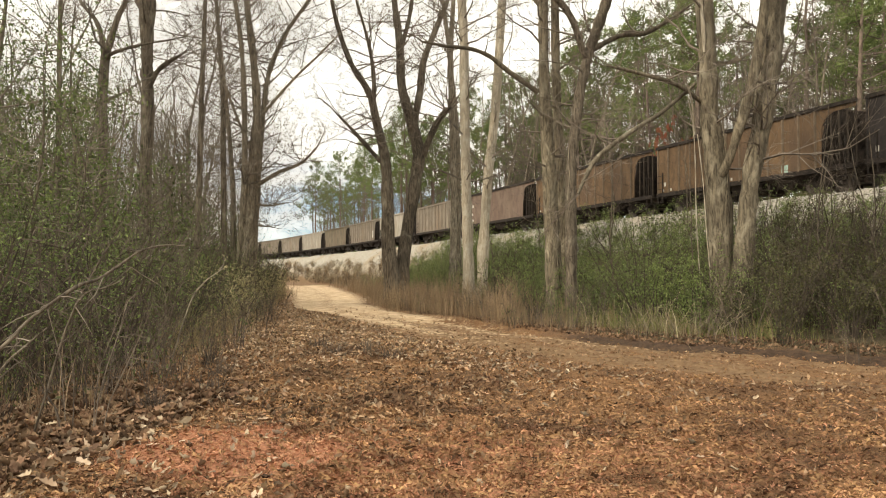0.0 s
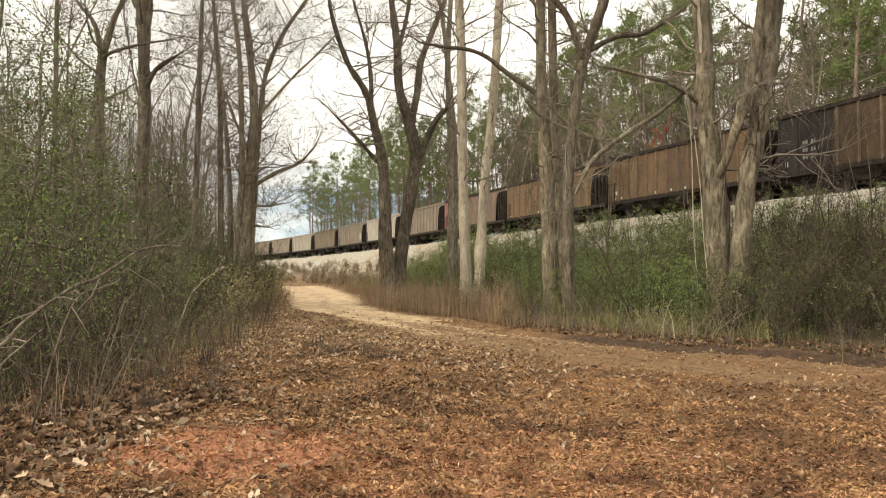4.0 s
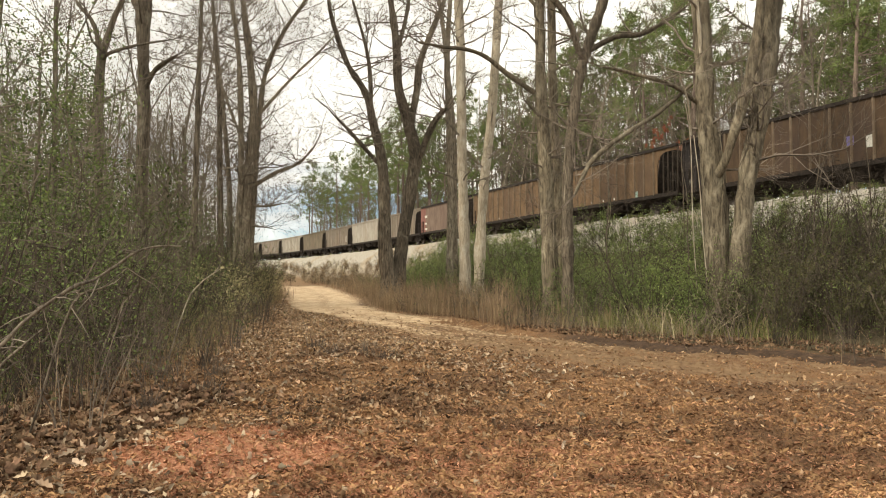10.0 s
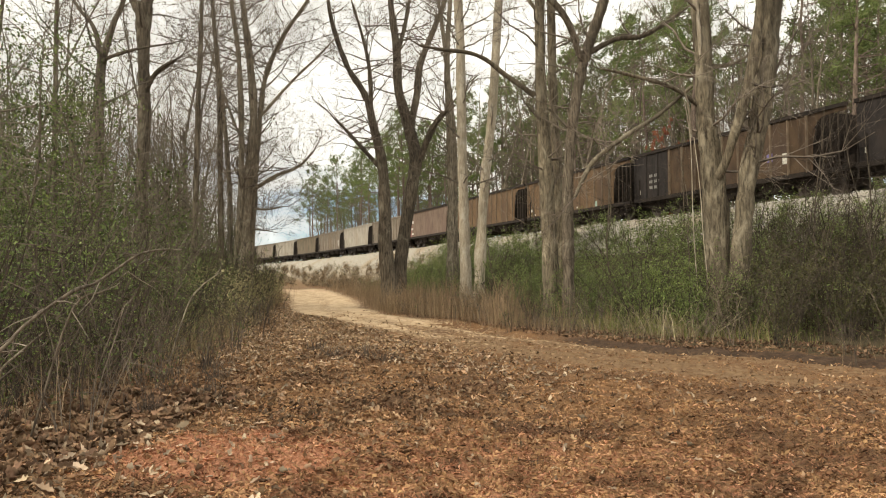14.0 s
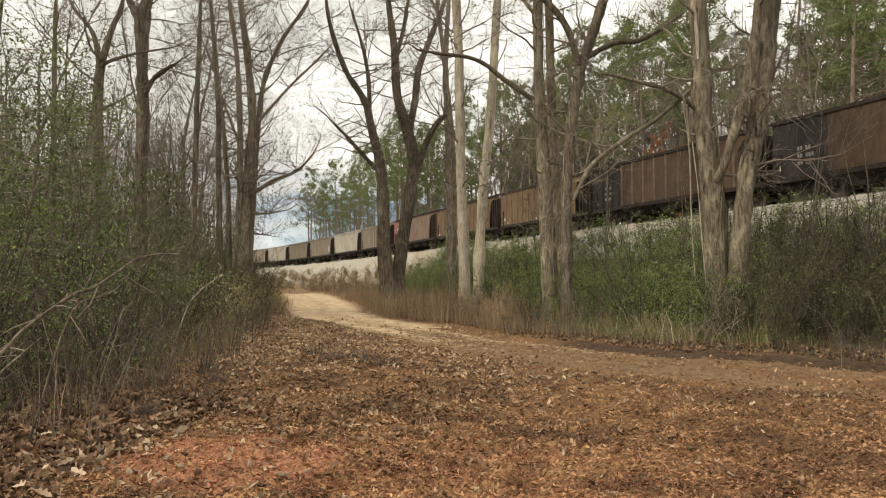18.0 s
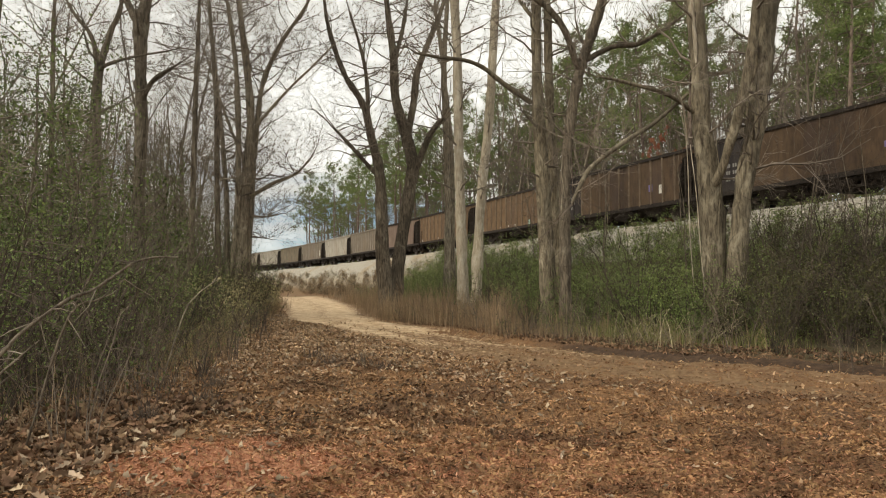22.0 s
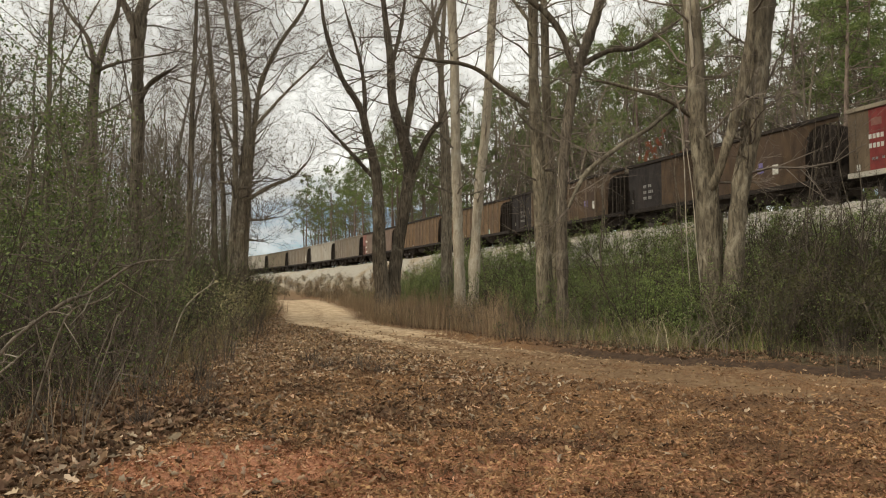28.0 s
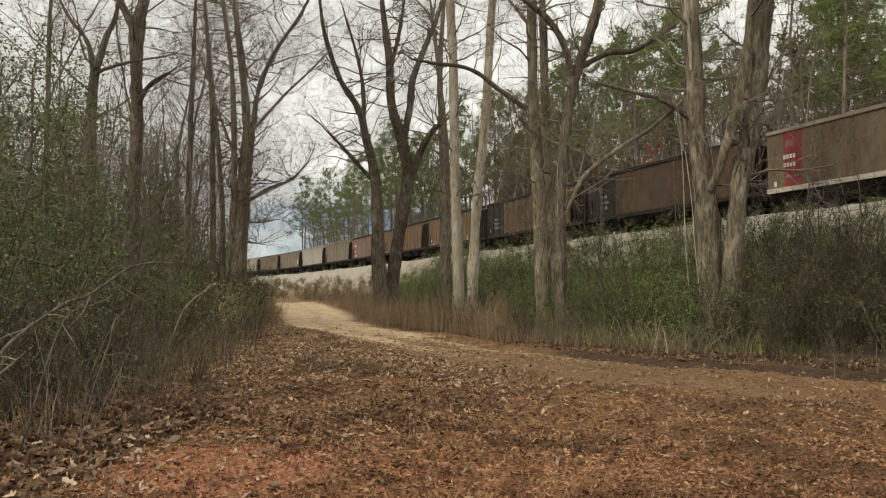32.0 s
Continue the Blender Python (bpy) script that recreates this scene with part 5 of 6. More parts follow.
def scatter(maker_list, places, seed, lo=0.8, hi=1.2, sink=0.05, copies_only=False):
    """Copies of a few shapes at places, each turned and sized a little differently. The shapes themselves take the first places."""
    rng = random.Random(seed)
    for i, (x, y) in enumerate(places):
        src = maker_list[i % len(maker_list)]
        s = rng.uniform(lo, hi)
        z = float(height(np.array([x]), np.array([y]))[0]) - sink
        m = pose(x, y, z, rng.gauss(0, 2), rng.gauss(0, 2), rng.uniform(0, 360))
        if i < len(maker_list) and not copies_only:
            src.matrix_basis = m
            src.scale = (s, s, s)
        else:
            s0 = src.scale.copy()
            src.scale = (s, s, s)
            copy_thing(src, m)
            src.scale = s0


def spots(seed, count, draw, ok, gap):
    """Random places that pass a test and keep a gap between them."""
    rng, out, tries = random.Random(seed), [], 0
    while len(out) < count and tries < count * 60:
        tries += 1
        x, y = draw(rng)
        if ok(x, y) and all((x - a) ** 2 + (y - c) ** 2 > gap * gap for a, c in out):
            out.append((x, y))
    return out


KEEP_OFF = [(7.5, 21), (7.9, 20.5), (3.6, 26), (4.1, 27), (4.0, 25), (0.9, 32), (1.5, 34), (-2.6, 38), (-9.5, 36), (-10.7, 27), (-10.9, 24)]


def clear(x, y, d=1.2):
    return all((x - a) ** 2 + (y - c) ** 2 > d * d for a, c in KEEP_OFF)


def behind(lo, hi, s0, s1):
    def draw(rng):
        return rail(rng.uniform(s0, s1), -rng.uniform(lo, hi))[:2]
    return draw


def open_sky(x, y):
    return x > -0.172 * y


bare = [bare_tree(11, 17, 0.11, "bark_dark"), bare_tree(12, 19, 0.14, "bark_dark"), bare_tree(13, 15, 0.08, "bark_warm"),
        bare_tree(14, 13, 0.055, "bark_dark"), bare_tree(15, 18, 0.10, "bark_warm"), bare_tree(16, 11, 0.045, "bark_dark")]
left_woods = spots(21, 105, lambda r: (r.uniform(-48, -6), r.uniform(18, 82)),
                   lambda x, y: x < brush_left(y) - 2.2 - 0.03 * y and x > -0.62 * y - 6 and clear(x, y), 1.1)
far_woods = spots(22, 125, behind(6, 46, -66, 190), open_sky, 2.2)
near_bank = spots(23, 9, lambda r: (r.uniform(2, 22), r.uniform(16, 45)),
                  lambda x, y: x > track_right(y) + 2.5 and 4.5 < rail_side(x, y)[0][0] < 13 and clear(x, y, 1.6), 2.5)
left_woods.sort(key=lambda q: q[1])
scatter(bare, left_woods[:55], 31, 0.75, 1.2)
scatter([bare_tree(26, 13, 0.055, "bark_dark", (4, 4, 3), "stem", 0.42, 0.02), bare_tree(27, 11, 0.045, "bark_dark", (4, 4, 3), "stem", 0.42, -0.1)], [(11.2, 22.6), (10.0, 21.8), (13.2, 24.4), (12.4, 22.0)] + near_bank, 44, 0.5, 0.85)
thin = [bare_tree(17, 17, 0.12, "bark_dark", (5, 5, 4)), bare_tree(18, 19, 0.15, "bark_warm", (5, 5, 4)), bare_tree(19, 14, 0.09, "bark_dark", (5, 5, 4)),
        bare_tree(20, 16, 0.11, "bark_warm", (5, 6, 4))]
scatter(thin, left_woods[55:] + spots(49, 70, lambda r: (r.uniform(-75, -14), r.uniform(48, 115)), lambda x, y: -0.66 * y < x < -0.27 * y, 1.6) + far_woods, 39, 0.75, 1.2)
poles = [bare_tree(61, 21, 0.13, "bark_dark", (4, 4, 3), name="slender_tree"), bare_tree(62, 18, 0.10, "bark_mid", (4, 4, 3), name="slender_tree"),
         bare_tree(63, 23, 0.16, "bark_mid", (4, 5, 3), name="slender_tree"), bare_tree(64, 16, 0.08, "bark_dark", (4, 4, 3), name="slender_tree")]
scatter(poles, spots(65, 95, behind(6, 26, -40, 42), lambda x, y: 0.04 * y < x < 0.62 * y, 1.2) + spots(66, 30, behind(6, 20, 42, 110), open_sky, 1.6), 67, 0.8, 1.15)
FAR_PINES = [(-28.5, 163), (-26.5, 168), (-24.5, 160), (-22.5, 170), (-19.8, 163), (-17.5, 155), (-27.3, 158), (-10, 118), (-7, 122), (-3.5, 112), (-21, 150), (-25.5, 174), (-6.2, 101), (-4.2, 105), (-2.0, 98), (-8.6, 109), (0.2, 96), (-5.0, 97), (-11.5, 116), (-13.5, 124)]
pines = [pine_tree(41, 21, 0.2, 0.42), pine_tree(42, 18, 0.17, 0.34), pine_tree(43, 14, 0.14, 0.22), pine_tree(44, 22, 0.19, 0.52)]
scatter(pines, [(23.0, 43.0), (27.0, 47.5)] + spots(24, 42, behind(6, 24, -4, 60), lambda x, y: open_sky(x, y) and not 0.36 < x / y < 0.42, 2.2) + spots(28, 52, behind(10, 55, -70, 175), lambda x, y: open_sky(x, y) and not 0.355 < x / y < 0.425, 3.0), 32, 0.8, 1.15)


scatter([pines[3], pines[0]], FAR_PINES, 45, 0.78, 1.0, 0.05, True)


def leafy_tree(seed, tall, r, leaves):
    """A slim evergreen understorey tree."""
    rng, nr = random.Random(seed), np.random.RandomState(seed)
    top = new("evergreen_sapling")
    b, tw, ends = Build(), Build(), []
    p, d, pts = Vector((0, 0, 0)), Vector((0, 0, 1)), [Vector((0, 0, -0.2))]
    for i in range(8):
        d = (d + Vector((rng.gauss(0, 0.09), rng.gauss(0, 0.09), 0.05))).normalized()
        p = p + d * tall / 8
        pts.append(p.copy())
    b.tube(pts, [r * (1.1 - i * 0.12) for i in range(9)], 7)
    part("trunk", b.mesh("trunk", MAT["bark_dark"], True), top)
    for _ in range(26):
        i = rng.randrange(2, 8)
        q = pts[i].lerp(pts[i + 1], rng.random())
        e = q + Vector((rng.gauss(0, 1), rng.gauss(0, 1), rng.uniform(-0.1, 0.7))).normalized() * rng.uniform(0.6, 1.7)
        tw.tube([q, q.lerp(e, 0.5) + unit(rng) * 0.12, e], [0.018, 0.012, 0.005], 3)
        ends += [tuple(q.lerp(e, w)) for w in (0.4, 0.6, 0.8, 1.0)]
    tagged(part("branching", tw.mesh("branching", MAT["twig"]), top), kind="stuff")
    v, f = leaf_cloud(nr, ends, 0.24, int(leaves * 1.3), 0.046, 0.5)
    tagged(part("foliage", mesh_of("foliage", v, f, MAT["olive_leaf"]), top), kind="stuff")
    return tagged(top, "slim evergreen sapling with small green leaves", "tree", "evergreen saplings in the thicket")


saplings = [leafy_tree(45, 8.0, 0.06, 1000), leafy_tree(46, 6.0, 0.05, 850), leafy_tree(47, 9.5, 0.07, 1200)]
scatter(saplings, spots(29, 14, lambda r: (r.uniform(-20, -8), r.uniform(13, 30)),
                        lambda x, y: x < -0.40 * y - 0.5 and x > -0.66 * y - 2, 1.0)
        + spots(30, 10, lambda r: (r.uniform(-22, -9), r.uniform(22, 42)), lambda x, y: x < -0.30 * y - 1, 1.5)
        + spots(36, 9, behind(6, 12, -48, -5), lambda x, y: True, 2.5), 37, 0.8, 1.2)


# ---- undergrowth
def shrub(seed, tall, stems, leaves, leaf_mat, label, leaf=0.035, spread=0.7, bark="stem", narrow=0.45, name="privet_shrub", thick=1.0):
    rng, nr = random.Random(seed), np.random.RandomState(seed)
    top = new(name)
    b, ends = Build(), []
    for _ in range(stems):
        g, lean = rng.uniform(0, 6.283), rng.uniform(0.05, 0.55) * spread
        p = Vector((math.cos(g), math.sin(g), 0)) * rng.uniform(0, 0.35 * spread)
        d = Vector((math.cos(g) * lean, math.sin(g) * lean, 1)).normalized()
        pts, h = [p - Vector((0, 0, 0.15))], tall * rng.uniform(0.55, 1.1)
        for i in range(4):
            d = (d + unit(rng) * 0.16 + Vector((math.cos(g), math.sin(g), 0)) * 0.05).normalized()
            p = p + d * h / 4
            pts.append(p)
        b.tube(pts, [thick * r for r in (0.012, 0.010, 0.008, 0.006, 0.003)], 3)
        for _ in range(6):
            i = rng.randrange(1, 4)
            q = pts[i].lerp(pts[i + 1], rng.random())
            e = q + (unit(rng) + Vector((0, 0, 0.5))).normalized() * rng.uniform(0.2, 0.55) * h * 0.5
            b.tube([q, q.lerp(e, 0.55) + unit(rng) * 0.03, e], [0.006 * thick, 0.005 * thick, 0.003 * thick], 3)
            ends += [tuple(q.lerp(e, w)) for w in (0.35, 0.65, 1.0)]
        ends += [tuple(q) for q in pts[2:]]
    tagged(part("branching", b.mesh("branching", MAT[bark]), top), kind="stuff")
    if leaves:
        v, f = leaf_cloud(nr, ends, 0.055, leaves, leaf, narrow)
        tagged(part("foliage", mesh_of("foliage", v, f, MAT[leaf_mat]), top), kind="stuff")
    return tagged(top, label, "shrub", name.replace("_", " ") + "s in the undergrowth")


green = [shrub(51, 2.3, 12, 1300, "privet_leaf", "leafy green privet shrub on the bank", 0.036), shrub(52, 1.8, 11, 1200, "privet_leaf", "leafy green privet shrub on the bank", 0.038),
         shrub(53, 2.8, 13, 1400, "privet_leaf", "tall green privet shrub on the bank", 0.04)]
olive = [shrub(54, 1.9, 22, 950, "olive_leaf", "twiggy olive-green thicket shrub", 0.022, name="thicket_shrub"), shrub(55, 1.5, 20, 800, "olive_leaf", "twiggy olive-green thicket shrub", 0.021, name="thicket_shrub"),
         shrub(56, 2.6, 22, 1000, "olive_leaf", "tall twiggy green thicket shrub", 0.024, name="thicket_shrub")]
barren = [shrub(57, 2.0, 22, 0, "", "leafless brown thicket shrub", name="leafless_shrub"), shrub(58, 2.9, 20, 0, "", "leafless grey thicket shrub", name="leafless_shrub")]
bank_spots = spots(25, 130, lambda r: rail(r.uniform(-36, 22), r.uniform(4.3, 8.0))[:2], lambda x, y: clear(x, y, 0.5), 0.7)
bank_spots += spots(38, 175, lambda r: rail(r.uniform(-38, 16), r.uniform(8, 16))[:2],
                    lambda x, y: x > track_right(y) + 1.4 and x < 0.42 * y and clear(x, y, 0.6) and not (y > 24 and x < track_right(y) + 2.5), 0.75)
scatter(green, bank_spots, 33, 0.65, 1.1)
scatter(green, [(7.0, 19.4), (8.2, 19.2), (6.4, 19.7), (7.5, 18.9)], 124, 0.7, 0.85, 0.05, True)
scatter(green, [(3.3, 24.3), (3.9, 24.0), (4.5, 24.2), (2.9, 24.9)], 125, 0.42, 0.55, 0.05, True)
bush_spots = spots(26, 230, lambda r: (r.uniform(-26, -4), r.uniform(7, 46)),
                   lambda x, y: x < brush_left(y) - 0.65 and x > -0.6 * y - 4.5 and clear(x, y, 0.5), 0.62)
bush_spots += spots(113, 40, lambda r: (lambda y: (brush_left(y) - r.uniform(0.2, 3.6), y))(r.uniform(34, 60)), lambda x, y: clear(x, y, 0.5), 0.8)
scatter(olive, bush_spots, 34, 0.8, 1.35)
# dark shrubs of the right bank, with its shade in the leaf colour
dusky = [shrub(48, 2.2, 12, 1000, "dusky_shade_leaf", "dusky shrub with small leaves darkened for shade", 0.034, name="dusky_shrub"),
         shrub(49, 1.6, 12, 800, "dusky_shade_leaf", "low dusky shrub with small leaves darkened for shade", 0.032, name="dusky_shrub")]
scatter(dusky, spots(40, 110, lambda r: (r.uniform(5, 22), r.uniform(11.5, 32)),
                     lambda x, y: x > track_right(y) + 1.5 and x > 0.37 * y and rail_side(x, y)[0][0] > 5.5 and clear(x, y, 0.6), 0.7), 42, 0.7, 1.25)
scatter(barren, spots(27, 150, lambda r: (r.uniform(-26, 22), r.uniform(8, 46)),
                      lambda x, y: (x < brush_left(y) - 0.3 and x > -0.6 * y - 4) or (x > track_right(y) + 1.0 and rail_side(x, y)[0][0] > 5.4 and (x > 0.36 * y or (x * 7.3 + y * 3.1) % 3 < 1)), 0.9), 35, 0.6, 1.1)
tangle = [shrub(105, 5.2, 9, 0, "", "tall thin leafless sapling on the bank", name="leafless_sapling", spread=1.1, thick=1.25),
          shrub(106, 4.2, 10, 0, "", "thin leafless sapling on the bank", name="leafless_sapling", spread=1.5, thick=1.2)]
scatter(tangle, [(9.1, 20.6), (10.3, 21.4), (11.6, 22.4), (12.2, 21.2), (13.4, 24.0), (10.9, 23.6), (5.9, 23.2), (6.3, 25.6)], 107, 0.8, 1.15)
scatter([shrub(116, 1.4, 8, 120, "olive_leaf", "thin brown thicket shrub at the edge of the leaves", 0.02, name="edge_shrub", bark="stem", spread=0.8, thick=0.6),
         shrub(117, 1.1, 8, 60, "olive_leaf", "low thin brown shrub at the edge of the leaves", 0.02, name="edge_shrub", bark="stem", spread=1.0, thick=0.55)],
        spots(118, 40, lambda r: (lambda y: (brush_left(y) - r.uniform(-0.3, 1.2), y))(r.uniform(7.5, 24)), lambda x, y: clear(x, y, 0.4), 0.5), 119, 0.8, 1.2)
scatter([shrub(120, 1.3, 7, 0, "", "tangle of pale bent dead stems on the bank", name="dead_bramble", bark="bent_stem", spread=2.0, thick=0.55),
         shrub(121, 1.0, 6, 0, "", "low tangle of pale bent dead stems on the bank", name="dead_bramble", bark="bent_stem", spread=2.4, thick=0.5)],
        spots(122, 13, lambda r: (lambda y: (track_right(y) + r.uniform(1.6, 3.8), y))(r.uniform(14.5, 20)), lambda x, y: 0.19 * y < x < 0.33 * y and clear(x, y, 0.4), 0.5), 123, 0.8, 1.2)
seedlings = [shrub(88, 1.1, 9, 60, "olive_leaf", "small twiggy seedling at the thicket edge", 0.03, 1.0, "seedling", name="seedling", thick=0.55),
             shrub(89, 0.8, 8, 0, "", "small leafless seedling at the thicket edge", 0.03, 1.0, "seedling", name="seedling", thick=0.55),
             shrub(90, 1.4, 7, 40, "dusky_shade_leaf", "small twiggy seedling at the thicket edge", 0.03, 0.8, "seedling", name="seedling", thick=0.55)]
scatter(seedlings, spots(46, 80, lambda r: (lambda y: (brush_left(y) + r.uniform(-1.6, 0.9), y))(r.uniform(7.2, 34)), lambda x, y: clear(x, y, 0.4), 0.3)
        + spots(47, 45, lambda r: (lambda y: (track_right(y) + r.uniform(0.1, 2.2), y))(r.uniform(12, 32)), lambda x, y: clear(x, y, 0.4), 0.35), 48, 0.6, 1.3)
rust = shrub(59, 4.2, 24, 9000, "rust_leaf", "young tree with rust-red dead leaves behind the wagons", 0.08, 1.3, name="beech_sapling")
scatter([rust], [(rail(4.5, -5.0)[0] + 0.75, rail(4.5, -5.0)[1])], 36, 1, 1, 0)
rust.scale = (0.95, 0.95, 1.72)


def foliage_drift(name, seed, count, draw, low, high, size, material, label, narrow=0.5, spread=0.16):
    """Loose small leaves of low growth too fine to pick apart, gathered in clumps over the ground."""
    rng = np.random.RandomState(seed)
    x, y = draw(rng, count // 12)
    h = low + (high - low) * rng.beta(1.1, 2.2, len(x))
    v, f = leaf_cloud(rng, np.stack([x, y, height(x, y) + h], 1), spread, count, size, narrow)
    return tagged(new(name, mesh_of(name, v, f, MAT[material])), label, "foliage", kind="stuff")


def along_bank(s0, s1, d0, d1):
    def draw(rng, n):
        q = np.array([rail(s, d)[:2] for s, d in zip(rng.uniform(s0, s1, n), rng.uniform(d0, d1, n))])
        return q[:, 0], q[:, 1]
    return draw


def blades(name, seed, places, tall, width, material, label, lean=0.35):
    """Many grass blades as one mesh."""
    rng = np.random.RandomState(seed)
    p = np.asarray(places)
    n = len(p)
    z = height(p[:, 0], p[:, 1])
    swell = 0.5 + 0.5 * np.sin(1.9 * p[:, 0] + 1.3 * np.sin(2.3 * p[:, 1])) * np.sin(1.6 * p[:, 1] + 0.7 * p[:, 0])
    h = tall * rng.uniform(0.3, 1.15, n) * (0.35 + 0.85 * swell)
    g, a = rng.uniform(0, 6.283, n), rng.uniform(0, 6.283, n)
    ln = np.abs(rng.normal(0, lean, n)) * h
    base = np.stack([p[:, 0], p[:, 1], z - 0.03], 1)
    tip = base + np.stack([np.cos(g) * ln, np.sin(g) * ln, h], 1)
    mid = base + np.stack([np.cos(g) * ln * 0.3, np.sin(g) * ln * 0.3, h * 0.55], 1)
    side = np.stack([np.cos(a), np.sin(a), np.zeros(n)], 1) * (width * rng.uniform(0.6, 1.4, n))[:, None]
    v = np.stack([base - side, base + side, mid + side * 0.8, mid - side * 0.8, tip], 1).reshape(-1, 3)
    k = np.arange(n)[:, None] * 5
    f = np.vstack([k + np.array([[0, 1, 2]]), k + np.array([[0, 2, 3]]), k + np.array([[3, 2, 4]])])
    ob = new(name, mesh_of(name, v, f, MAT[material]))
    return tagged(ob, label, "grass", kind="stuff")


def strew(seed, n, draw, ok):
    rng = np.random.RandomState(seed)
    x, y = draw(rng, n)
    keep = ok(x, y)
    return np.stack([x[keep], y[keep]], 1)


def tufted(seed, centres, per, spread):
    rng = np.random.RandomState(seed)
    c = np.repeat(np.asarray(centres), per, axis=0)
    return c + rng.normal(0, spread, c.shape)


def along_right(y0, y1, lo, hi):
    def draw(rng, n):
        y = rng.uniform(y0, y1, n)
        return track_right(y) + lo + (hi - lo) * rng.beta(1.2, 1.8, n), y
    return draw


def along_left(y0, y1, lo, hi):
    def draw(rng, n):
        y = rng.uniform(y0, y1, n)
        return brush_left(y) - lo - (hi - lo) * rng.beta(1.2, 1.8, n), y
    return draw


def anywhere(x, y):
    return np.ones(len(x), bool)


foliage_drift("bank_creeper", 67, 60000, along_bank(-34, 20, 4.4, 13.5), 0.05, 1.4, 0.036, "privet_leaf", "green creeper and low leaves over the bank")
foliage_drift("thicket_foliage", 68, 84000, lambda r, n: (lambda y, u: (brush_left(y) - 0.6 - u * (4 + 0.32 * y), y))(r.uniform(7, 42, n), r.uniform(0, 1, n)),
              0.1, 4.6, 0.024, "olive_leaf", "fine olive leaves in the thicket")
foliage_drift("edge_foliage", 108, 16000, lambda r, n: (lambda y, u: (brush_left(y) - 0.3 - u * 2.4, y))(r.uniform(10, 36, n), r.uniform(0, 1, n)),
              0.1, 2.2, 0.022, "privet_leaf", "fine light green leaves at the edge of the thicket")
foliage_drift("left_understorey", 70, 60000, lambda r, n: (lambda y, u: (brush_left(y) - 2.5 - u * (8 + 0.42 * y), y))(r.uniform(20, 80, n), r.uniform(0, 1, n)),
              0.2, 7.0, 0.08, "olive_leaf", "evergreen understorey among the bare trees")
foliage_drift("woodland_understorey", 69, 60000, along_bank(-75, 120, -60, -9), 0.2, 7.0, 0.10, "wood_leaf", "dull green understorey of the woods behind the railway")
foliage_drift("trackside_hedge", 95, 70000, along_bank(-80, 210, -9.0, -5.5), 0.3, 4.2, 0.11, "wood_leaf", "low dense evergreen growth behind the railway")
foliage_drift("dark_understorey", 96, 40000, along_bank(-80, 40, -30, -7), 0.0, 6.5, 0.10, "olive_leaf", "dull evergreen understorey behind the wagons")
foliage_drift("far_brushwood", 102, 42000, lambda r, n: (lambda y, u: (-y * (0.255 + 0.40 * u), y))(r.uniform(58, 115, n), r.uniform(0, 1, n)), 0.2, 13.0, 0.55, "brushwood",
              "fine bare brushwood deep in the woods", 0.035, 0.5)
foliage_drift("thicket_brushwood", 103, 26000, lambda r, n: (lambda y, u: (brush_left(y) - 2.0 - u * (4 + 0.34 * y), y))(r.uniform(22, 56, n), r.uniform(0, 1, n)), 0.2, 7.0, 0.32, "brushwood",
              "fine bare brushwood among the trees of the thicket", 0.035, 0.4)
foliage_drift("railway_brushwood", 104, 30000, along_bank(-70, 90, -40, -8), 0.5, 11.0, 0.5, "brushwood", "fine bare brushwood in the woods behind the railway", 0.03, 0.5)
foliage_drift("canopy_twigs", 111, 46000, along_bank(-60, 62, -42, -7), 3.0, 19.0, 0.5, "brushwood", "hazy bare twigs of the tree tops behind the railway", 0.028, 0.6)
foliage_drift("left_canopy_twigs", 114, 22000, lambda r, n: (lambda y, u: (-y * (0.24 + 0.40 * u), y))(r.uniform(30, 80, n), r.uniform(0, 1, n)), 3.0, 22.0, 0.45, "brushwood",
              "hazy bare twigs of the tree tops in the thicket", 0.022, 0.6)
foliage_drift("verge_brush", 112, 34000, lambda r, n: (lambda y, u: (brush_left(y) + 0.3 - u * 3.2, y))(r.uniform(20, 62, n), r.uniform(0, 1, n)), 0.1, 2.0, 0.045, "verge_leaf",
              "dry olive brush where the track bends away", 0.35, 0.2)
blades("brown_sedge", 61, tufted(71, strew(61, 420, along_right(23, 62, 0.0, 4.2), anywhere), 20, 0.2), 1.35, 0.006, "sedge",
       "tall red-brown broom sedge along the track", 0.28)
blades("sedge_fringe", 115, tufted(81, strew(115, 190, lambda r, n: (lambda y: (track_right(y) + r.uniform(0.0, 2.6, n), y))(r.uniform(25, 36.5, n)), anywhere), 22, 0.25), 1.6, 0.006, "sedge",
       "tall brown sedge before the pale trunks and the twin-stemmed tree", 0.3)
blades("straw_grass", 62, tufted(72, strew(62, 45, along_right(13, 36, 1.0, 5.4), lambda x, y: x < 0.40 * y), 20, 0.42), 0.8, 0.004, "straw",
       "dry straw-coloured grass at the foot of the bank", 1.2)
blades("green_grass", 63, tufted(73, strew(63, 2100, along_right(12.5, 46, 2.2, 9.5), lambda x, y: x < 0.45 * y), 18, 0.34), 0.62, 0.0055, "grass",
       "rank green grass under the shrubs of the bank", 0.7)
blades("thicket_grass", 64, tufted(74, strew(64, 700, along_left(7, 48, 0.8, 9.0), anywhere), 14, 0.28), 0.5, 0.005, "grass",
       "thin olive grass in the thicket", 0.8)
blades("dry_weeds", 65, tufted(75, strew(65, 420, along_left(7.5, 55, -0.5, 3.0), anywhere), 11, 0.22), 0.85, 0.004, "sedge",
       "dry brown weeds at the thicket edge", 0.7)
